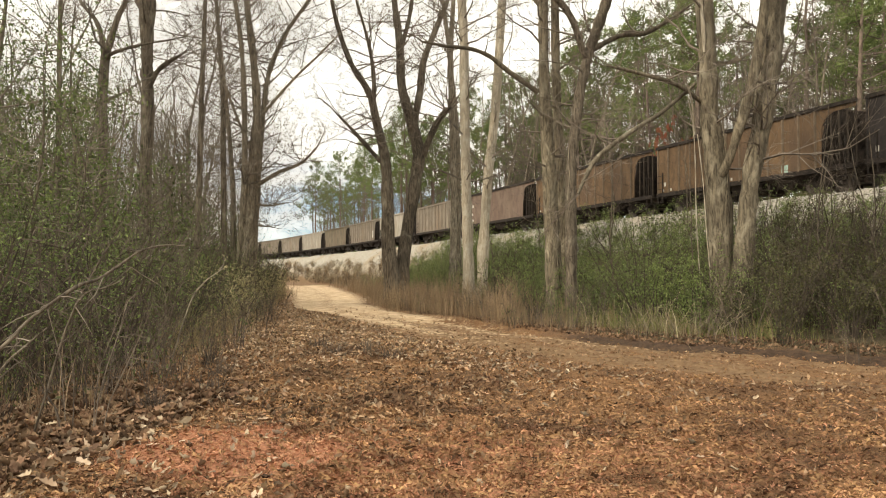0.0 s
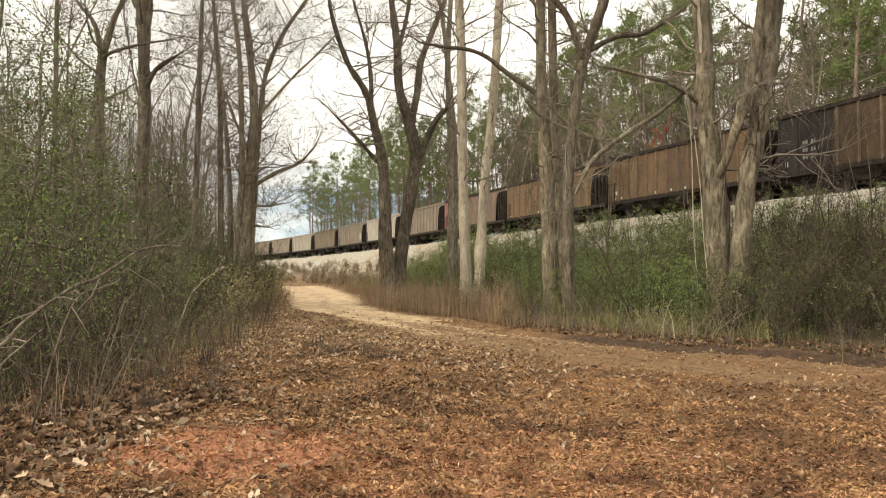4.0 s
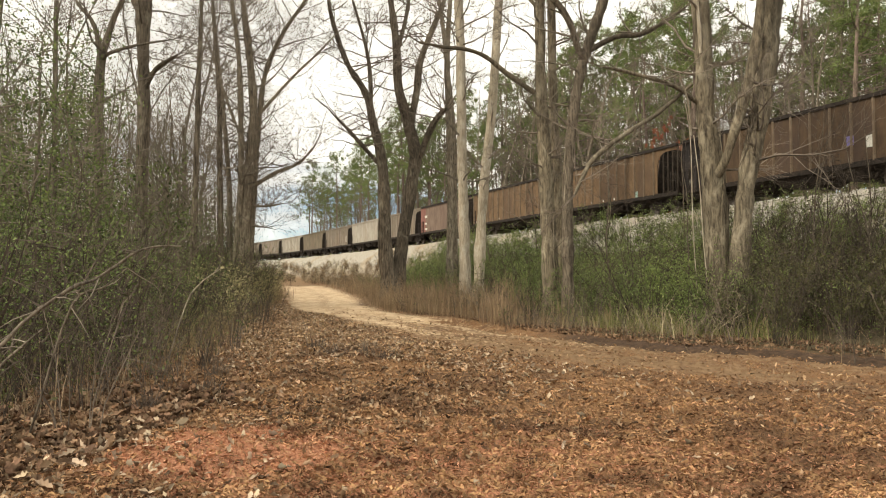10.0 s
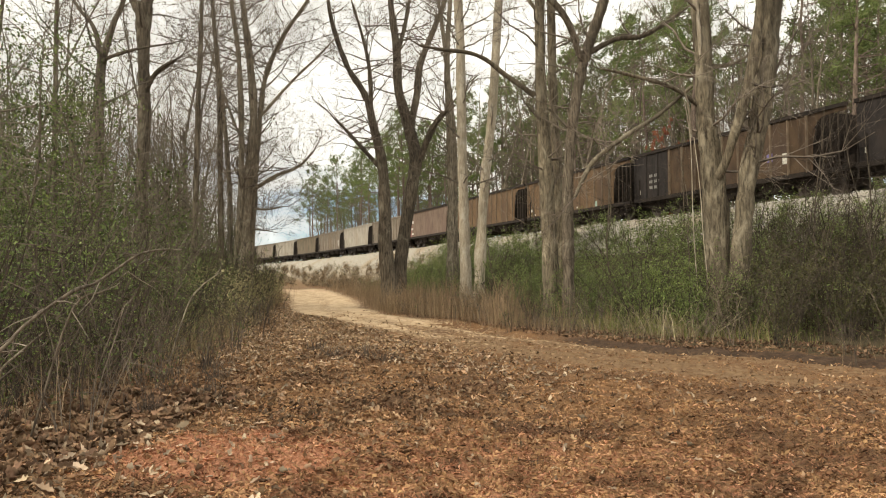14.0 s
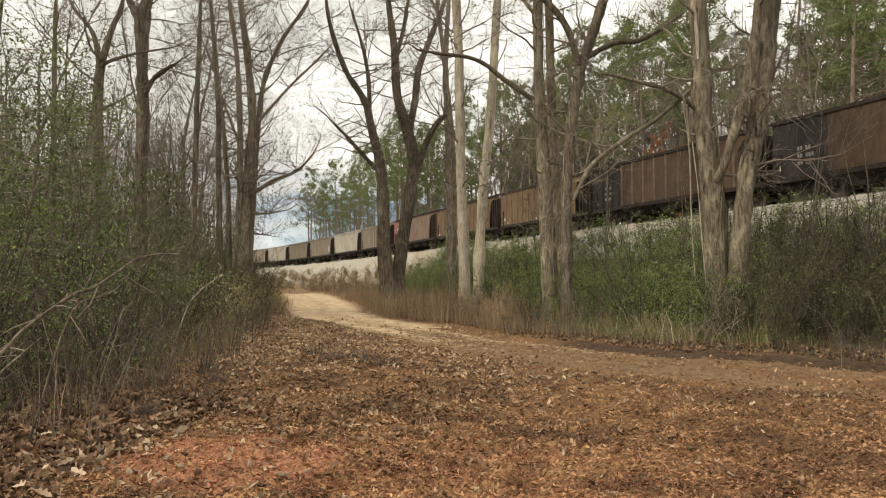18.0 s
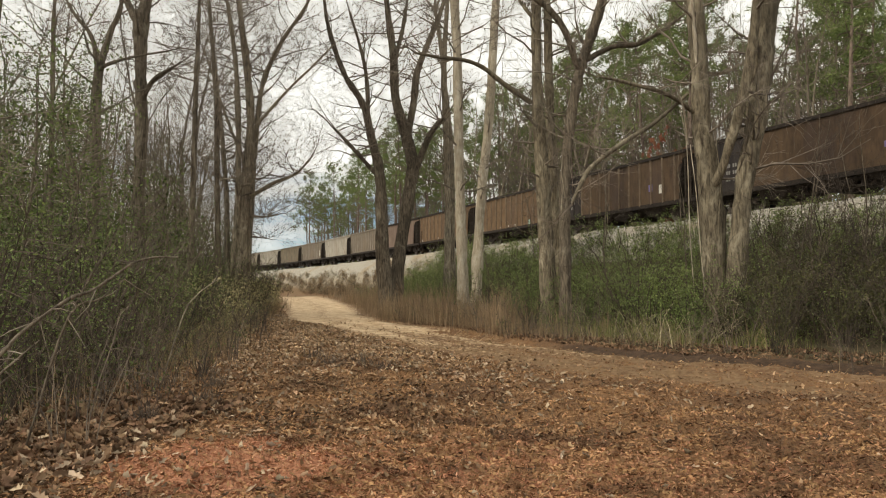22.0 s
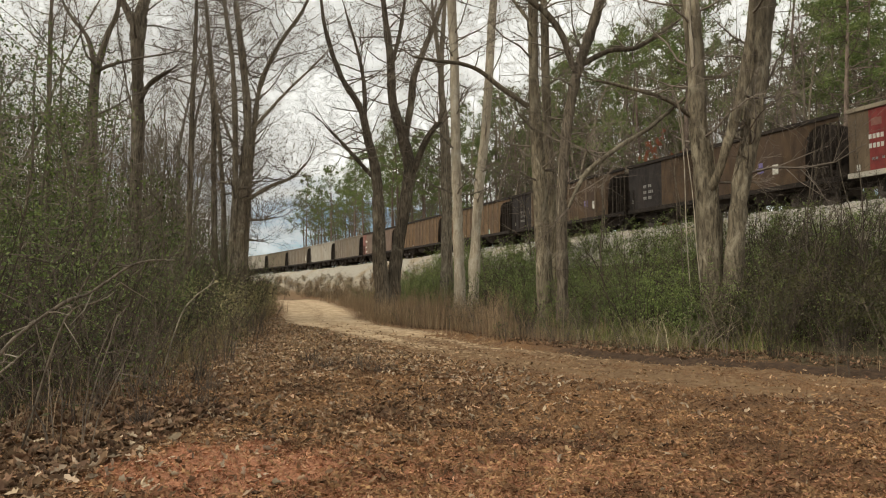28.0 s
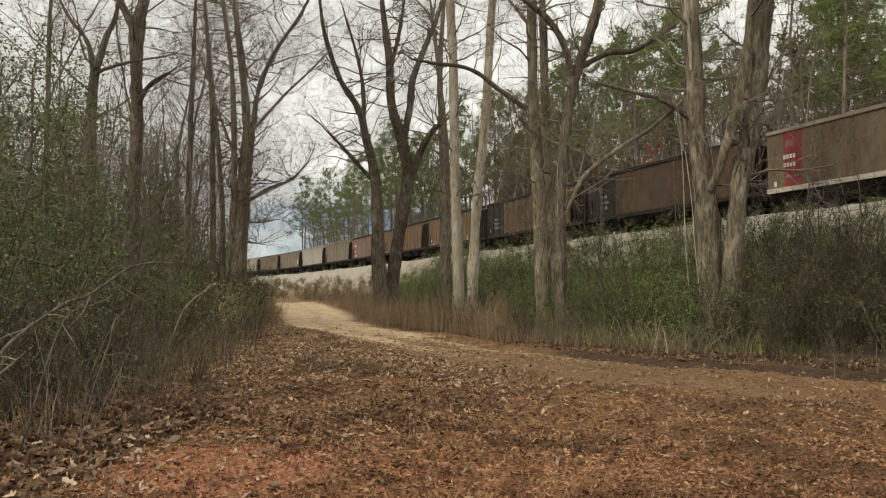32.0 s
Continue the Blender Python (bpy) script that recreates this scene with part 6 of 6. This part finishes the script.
blades("pale_stalks", 100, tufted(79, strew(100, 60, along_right(13, 27, 1.0, 4.6), lambda x, y: (x > 0.19 * y) & (x < 0.34 * y)), 9, 0.4), 1.4, 0.0045, "pale_stalk",
       "pale dead stalks standing in the green of the bank", 0.75)
blades("bent_stalks", 101, tufted(80, strew(101, 90, along_right(11, 22, 0.5, 4.5), lambda x, y: x > 0.38 * y), 6, 0.5), 0.8, 0.004, "sedge",
       "bent dead stalks before the dusky shrubs", 1.1)
blades("bank_foot_sedge", 97, tufted(77, strew(97, 260, along_right(12.5, 30, 0.8, 3.4), lambda x, y: (x < 0.46 * y) & (np.sin(2.1 * x + 1.7 * y) > -0.3)), 14, 0.3), 0.6, 0.005, "sedge",
       "brown dead grass at the foot of the bank", 0.8)
blades("track_side_sedge", 98, tufted(78, strew(98, 520, along_left(13, 48, -0.3, 2.6), anywhere), 13, 0.25), 0.75, 0.005, "dead_grass",
       "olive-brown dead grass along the thicket", 0.5)
blades("far_sedge", 66, tufted(76, strew(66, 380, lambda r, n: (r.uniform(-24, -4, n), r.uniform(48, 100, n)),
                                        lambda x, y: ((x > track_right(y)) | (x < track_left(y))) & (rail_side(x, y)[0] > 7)), 20, 0.3), 1.2, 0.014, "sedge",
       "brown grass below the ballast slope", 0.2)


brush = [shrub(50, 1.6, 20, 500, "sedge", "low brown brush at the foot of the ballast slope", 0.06, 1.0, name="brown_brush"),
         shrub(60, 1.3, 18, 260, "pale_stalk", "low straw-brown brush at the foot of the ballast slope", 0.05, 1.0, name="brown_brush")]
scatter(brush, spots(41, 125, lambda r: rail(r.uniform(14, 112), r.uniform(4.6, 10.5))[:2],
                     lambda x, y: x > track_right(y) + 0.5 or x < track_left(y) - 0.5 or y > 84, 1.2), 43, 0.6, 1.1)


# ---- fallen leaves and chips
def litter(name, seed, places, size, material, label, lift=0.012, curl=0.5, lobed=False, slim=1.0):
    """Curled leaves lying at random, each of four corners and a bent midrib."""
    rng = np.random.RandomState(seed)
    p = np.asarray(places)
    n = len(p)
    z = height(p[:, 0], p[:, 1]) + lift
    g = rng.uniform(0, 6.283, n)
    sz = size * rng.uniform(0.55, 1.45, n)
    tilt, roll = rng.normal(0, 0.55, n), rng.normal(0, 0.75, n)
    ax = np.stack([np.cos(g) * np.cos(tilt), np.sin(g) * np.cos(tilt), np.sin(tilt)], 1)
    sd = np.stack([-np.sin(g) * np.cos(roll), np.cos(g) * np.cos(roll), np.sin(roll)], 1)
    up = np.cross(ax, sd)
    c = np.stack([p[:, 0], p[:, 1], z + sz * 0.22], 1)
    cu = (sz * curl * rng.uniform(-0.4, 1.0, n))[:, None]
    s1, w = sz[:, None], (sz * slim * rng.uniform(0.35, 0.6, n))[:, None]
    if lobed:
        form = ((-1.0, 0.0), (-0.72, 0.3), (-0.52, 0.7), (-0.26, 0.5), (0.05, 0.95), (0.3, 0.58), (0.6, 0.62), (1.0, 0.0),
                (0.6, -0.6), (0.3, -0.55), (0.02, -0.92), (-0.24, -0.48), (-0.5, -0.72), (-0.74, -0.3))
    else:
        form = ((-1.0, 0.0), (-0.62, 0.55), (-0.3, 0.42), (0.1, 0.85), (0.5, 0.5), (1.0, 0.0), (0.55, -0.5), (0.12, -0.85), (-0.28, -0.42), (-0.6, -0.55))
    m = len(form)
    jag = rng.uniform(0.78, 1.18, (n, m))
    dent = rng.normal(0, 0.075, (n, m)) * sz[:, None]
    rows_ = [c + (ax * s1 * fx + sd * w * 1.25 * fy) * jag[:, [k]] + up * (cu * (0.25 + abs(fy) * 0.8 + 0.5 * fx * fx) + dent[:, [k]]) for k, (fx, fy) in enumerate(form)]
    rows_.append(c - up * 0.004)
    v = np.stack(rows_, 1).reshape(-1, 3)
    k = np.arange(n)[:, None] * (m + 1)
    f = np.vstack([k + np.array([[i, (i + 1) % m, m]]) for i in range(m)])
    ob = new(name, mesh_of(name, v, f, MAT[material]))
    return tagged(ob, label, "leaves", kind="stuff")


def leaf_places(rng, n):
    r = 4.2 + 20 * rng.beta(1.0, 1.9, n)
    a = rng.uniform(-0.66, 0.60, n)
    return r * np.sin(a), r * np.cos(a)


def leafy(x, y):
    rng = np.random.RandomState(8)
    edge = (x - track_left(y)) / 2.2
    bald = np.exp(-(((x + 1.75) / 1.15) ** 2 + ((y - 6.5) / 1.05) ** 2) ** 2)
    heap = 0.5 + 0.5 * np.sin(1.7 * x + 2.1 * np.sin(0.9 * y)) * np.cos(1.3 * y - 0.6 * x)
    keep = np.clip(0.9 - np.clip(edge + 0.6, 0, 1) * 0.85, 0.05, 1) * (1 - 0.8 * bald) * (0.35 + 0.65 * heap)
    pile = np.exp(-((x + 1.6 - 0.05 * (y - 12)) / 2.4) ** 2 - ((y - 12) / 5.5) ** 2)
    keep = np.clip(keep * np.where(x > -2.5, np.where(x > 0.2, 0.10, 0.28), 1.0) + 0.9 * pile * (1 - bald), 0, 1)
    keep = keep * (1 - 0.75 * np.clip((8.4 - y) / 2, 0, 1) * (x > -2.7))
    return (rng.uniform(0, 1, len(x)) < keep) & (x < track_right(y) - 0.9)


litter("fallen_leaves", 81, strew(81, 36000, leaf_places, leafy), 0.04, "dead_leaf", "dry curled brown oak leaves on the ground", 0.01, 0.9)
litter("track_edge_leaves", 93, strew(93, 9000, lambda r, n: (lambda y, u: (brush_left(y) + u * (track_left(y) + 0.3 - brush_left(y)), y))(14 + 30 * r.beta(1, 1.5, n), r.beta(1, 1.25, n)), anywhere),
       0.048, "sunlit_leaf", "dry brown leaves between the thicket and the track", 0.01, 0.9)
litter("track_edge_pale_leaves", 99, strew(99, 5500, lambda r, n: (lambda y, u: (brush_left(y) + u * (track_left(y) + 0.3 - brush_left(y)), y))(12 + 30 * r.beta(1, 1.5, n), r.beta(1, 1.2, n)), anywhere),
       0.046, "pale_leaf", "bleached leaves between the thicket and the track", 0.01, 0.9)
litter("track_leaves", 94, strew(94, 800, lambda r, n: (lambda y, u: (track_left(y) + u * (track_right(y) - track_left(y)), y))(10 + 26 * r.beta(1, 1.6, n), r.uniform(0, 1, n)), anywhere),
       0.04, "sunlit_leaf", "stray brown leaves on the sandy track", 0.01, 0.9)
litter("large_leaves", 82, strew(82, 6000, lambda r, n: (r.uniform(-5.5, -1.5, n), r.uniform(4.3, 10, n)),
                                 lambda x, y: (x < -2.9 + 0.12 * (y - 6)) & (x > -0.75 * y)), 0.056, "mould_leaf", "large curled leaves in a drift", 0.02, 1.1, True)
litter("pale_leaves", 86, strew(86, 5000, leaf_places, lambda x, y: (x < track_left(y) + 0.2) & (np.random.RandomState(4).uniform(0, 1, len(x)) < np.where(x > -0.2 * y, np.where(y < 9, 0.08, 0.4), 0.5))), 0.04, "pale_leaf",
       "scattered bleached leaves on the ground", 0.02, 1.0)
litter("bleached_leaves", 91, strew(91, 420, lambda r, n: (r.uniform(-5.5, -2.2, n), r.uniform(4.5, 10, n)), lambda x, y: (x > -0.75 * y) & (x < -2.6 + 0.1 * (y - 6))), 0.058, "pale_leaf",
       "large bleached leaves in the drift", 0.03, 0.8, True)
litter("verge_leaves", 87, strew(87, 11500, along_right(9.5, 34, 0.2, 4.2), lambda x, y: (x < 0.4 * y) | (x > track_right(y) + 1.0)), 0.042, "mould_leaf", "fallen leaves along the verge below the bank", 0.01, 0.9)
litter("red_chips", 83, strew(83, 52000, lambda r, n: (r.uniform(-3.6, 5.5, n), r.uniform(4.4, 11, n)),
                              lambda x, y: np.random.RandomState(9).uniform(0, 1, len(x)) < np.maximum(np.exp(-(((x + 1.75) / 1.2) ** 2 + ((y - 6.5) / 1.1) ** 2) ** 2),
                                                                                                  (0.7 - 0.35 * np.clip((x + 0.8) / 2, 0, 1)) * np.clip((9.5 - y) / 4, 0, 1))), 0.024, "red_chip",
       "reddish bark chips on the bare clay", 0.006, 0.8, False, 0.6)


def chips(name, seed, places, size, material, label):
    """Flat three-cornered chips and leaf scraps."""
    rng = np.random.RandomState(seed)
    p = np.asarray(places)
    n = len(p)
    c = np.stack([p[:, 0], p[:, 1], height(p[:, 0], p[:, 1]) + 0.008 + rng.uniform(0, 0.026, n)], 1)
    sz = (size * rng.uniform(0.5, 1.6, n))[:, None]
    a, t = rng.normal(0, 1, (n, 3)) * (1, 1, 0.5), rng.normal(0, 1, (n, 3)) * (1, 1, 0.7)
    a /= np.linalg.norm(a, axis=1)[:, None]
    t /= np.linalg.norm(t, axis=1)[:, None]
    wide = rng.uniform(0.14, 0.5, (n, 1))
    arch = np.stack([np.zeros(n), np.zeros(n), rng.uniform(0.0, 0.5, n)], 1) * sz
    v = np.stack([c - a * sz, c + t * sz * wide + arch, c + a * sz, c - t * sz * wide + arch * 0.6], 1).reshape(-1, 3)
    return tagged(new(name, mesh_of(name, v, np.arange(n * 4).reshape(-1, 4), MAT[material])), label, "litter", kind="stuff")


def near_floor(rng, n):
    r = 4.2 + 17 * rng.beta(1.0, 2.2, n)
    a = rng.uniform(-0.62, 0.62, n)
    return r * np.sin(a), r * np.cos(a)


chips("leaf_scraps", 84, strew(84, 110000, near_floor, lambda x, y: (x > brush_left(y) - 1) & (x < track_right(y) + 2.5) & ((x < track_left(y) + 0.2) | (np.cos(91 * x + 47 * y) > np.where(y > 11, 0.6, 0.3))) & ((np.abs(x - track_right(y) + 0.1) > 0.5 + 0.05 * np.clip(x, 0, 12)) | (y > 24) | (np.cos(73 * x + 29 * y) > 0.7)) & ((((x + 1.75) / 1.15) ** 2 + ((y - 6.5) / 1.05) ** 2 > 0.8) | (np.cos(57 * x + 31 * y) > 0.6))), 0.024, "brown_chip", "brown bark chips and leaf scraps on the ground")


def around(rng, n):
    r, g = 0.4 + 8.5 * rng.beta(1.2, 1.3, n), rng.uniform(0, 6.283, n)
    return r * np.cos(g), r * np.sin(g)


litter("near_leaves", 109, strew(109, 5200, around, lambda x, y: (y < 4.3) | (np.abs(x) > 0.72 * y)), 0.045, "dead_leaf", "dry brown leaves scattered over the clearing", 0.01, 0.9)
chips("near_scraps", 110, strew(110, 30000, around, lambda x, y: (y < 4.3) | (np.abs(x) > 0.72 * y)), 0.019, "brown_chip", "bark chips and leaf scraps over the clearing")


def weed_clump(seed, x, y, tall, wide):
    """A dark tuft of dead stalks standing out of the leaves."""
    rng = random.Random(seed)
    top = tagged(new("weed_clump"), "dark tuft of dead weed stalks in the leaf litter", "weeds", "weed clumps on the forest floor")
    top.location = (x, y, float(height(np.array([x]), np.array([y]))[0]))
    b = Build()
    for _ in range(46):
        g, q = rng.uniform(0, 6.283), abs(rng.gauss(0, wide * 0.5))
        p = Vector((math.cos(g) * q, math.sin(g) * q, -0.02))
        e = p + Vector((rng.gauss(0, 0.6), rng.gauss(0, 0.6), 1)).normalized() * tall * rng.uniform(0.3, 1.1)
        b.tube([p, p.lerp(e, 0.6) + unit(rng) * 0.02, e], [0.005, 0.004, 0.002], 3)
    tagged(part("stalk_tuft", b.mesh("stalk_tuft", MAT["stem"]), top), kind="stuff")


for i, (x, y, tall, wide) in enumerate(((-1.45, 13.1, 0.30, 0.35), (-1.0, 12.6, 0.22, 0.3), (-2.0, 13.6, 0.35, 0.3), (0.78, 10.0, 0.1, 0.12), (0.72, 6.45, 0.07, 0.25),
                                        (3.6, 7.3, 0.06, 0.1), (1.0, 9.4, 0.05, 0.08), (-3.0, 9.6, 0.3, 0.25), (-3.4, 11.5, 0.4, 0.3), (-2.6, 15.5, 0.35, 0.3),
                                        (-3.3, 8.6, 0.35, 0.2), (-4.0, 13.0, 0.5, 0.3))):
    weed_clump(200 + i, x, y, tall, wide)


# ---- fallen sticks
def stick(label, rows, bark="bark_dark", name="fallen_branch", twigs=5, seed=1):
    rng = random.Random(seed)
    p = smooth_line(rows, 4)
    x, y = p[0][:2]
    base = Vector((x, y, float(height(np.array([x]), np.array([y]))[0])))
    top = tagged(new(name), label, "branch")
    top.location = base
    b = Build()
    pts = [Vector(q[:3]) - base for q in p]
    b.tube(pts, [q[3] * 0.85 * rng.uniform(0.85, 1.15) for q in p], 7, True)
    part("stem", b.mesh("stem", MAT[bark], True), top)
    for _ in range(twigs):
        b = Build()
        q = pts[rng.randrange(2, len(pts))]
        e = q + unit(rng) * rng.uniform(0.15, 0.5)
        b.tube([q, q.lerp(e, 0.5) + unit(rng) * 0.03, e], [0.007, 0.005, 0.002], 4)
        part("twig", b.mesh("twig", MAT["twig"]), top)


stick("dead crooked branch leaning out of the thicket",
      [(-4.3, 6.0, 0.3, 0.02), (-3.72, 6.4, 0.9, 0.019), (-3.63, 6.59, 1.09, 0.018), (-3.43, 6.78, 1.31, 0.018), (-3.33, 6.96, 1.42, 0.019), (-3.26, 7.15, 1.47, 0.018),
       (-3.13, 7.34, 1.61, 0.016), (-3.02, 7.52, 1.74, 0.014), (-2.89, 7.71, 1.8, 0.012), (-2.71, 7.9, 1.81, 0.008)], bark="bark_dark", seed=2, twigs=14)
stick("thin dead stick leaning in the thicket", [(-4.2, 6.7, 0.1, 0.016), (-4.01, 6.9, 0.65, 0.014), (-3.88, 7.05, 0.85, 0.012), (-3.76, 7.2, 1.01, 0.007)], bark="bark_dark", seed=3, twigs=2)
stick("thin forked stick lying against a dead branch", [(-3.7, 6.9, 0.1, 0.012), (-3.4, 7.0, 1.22, 0.010), (-3.19, 7.2, 1.4, 0.009), (-3.06, 7.4, 1.58, 0.005)], bark="bark_dark", seed=5, twigs=5)
stick("thin pale stick leaning in the thicket", [(-3.95, 10.8, 0.05, 0.014), (-3.7, 11.0, 1.09, 0.012), (-3.54, 11.13, 1.39, 0.011), (-3.45, 11.27, 1.5, 0.010), (-3.31, 11.4, 1.62, 0.006)], bark="bark_mid", seed=4, twigs=2)

motions()
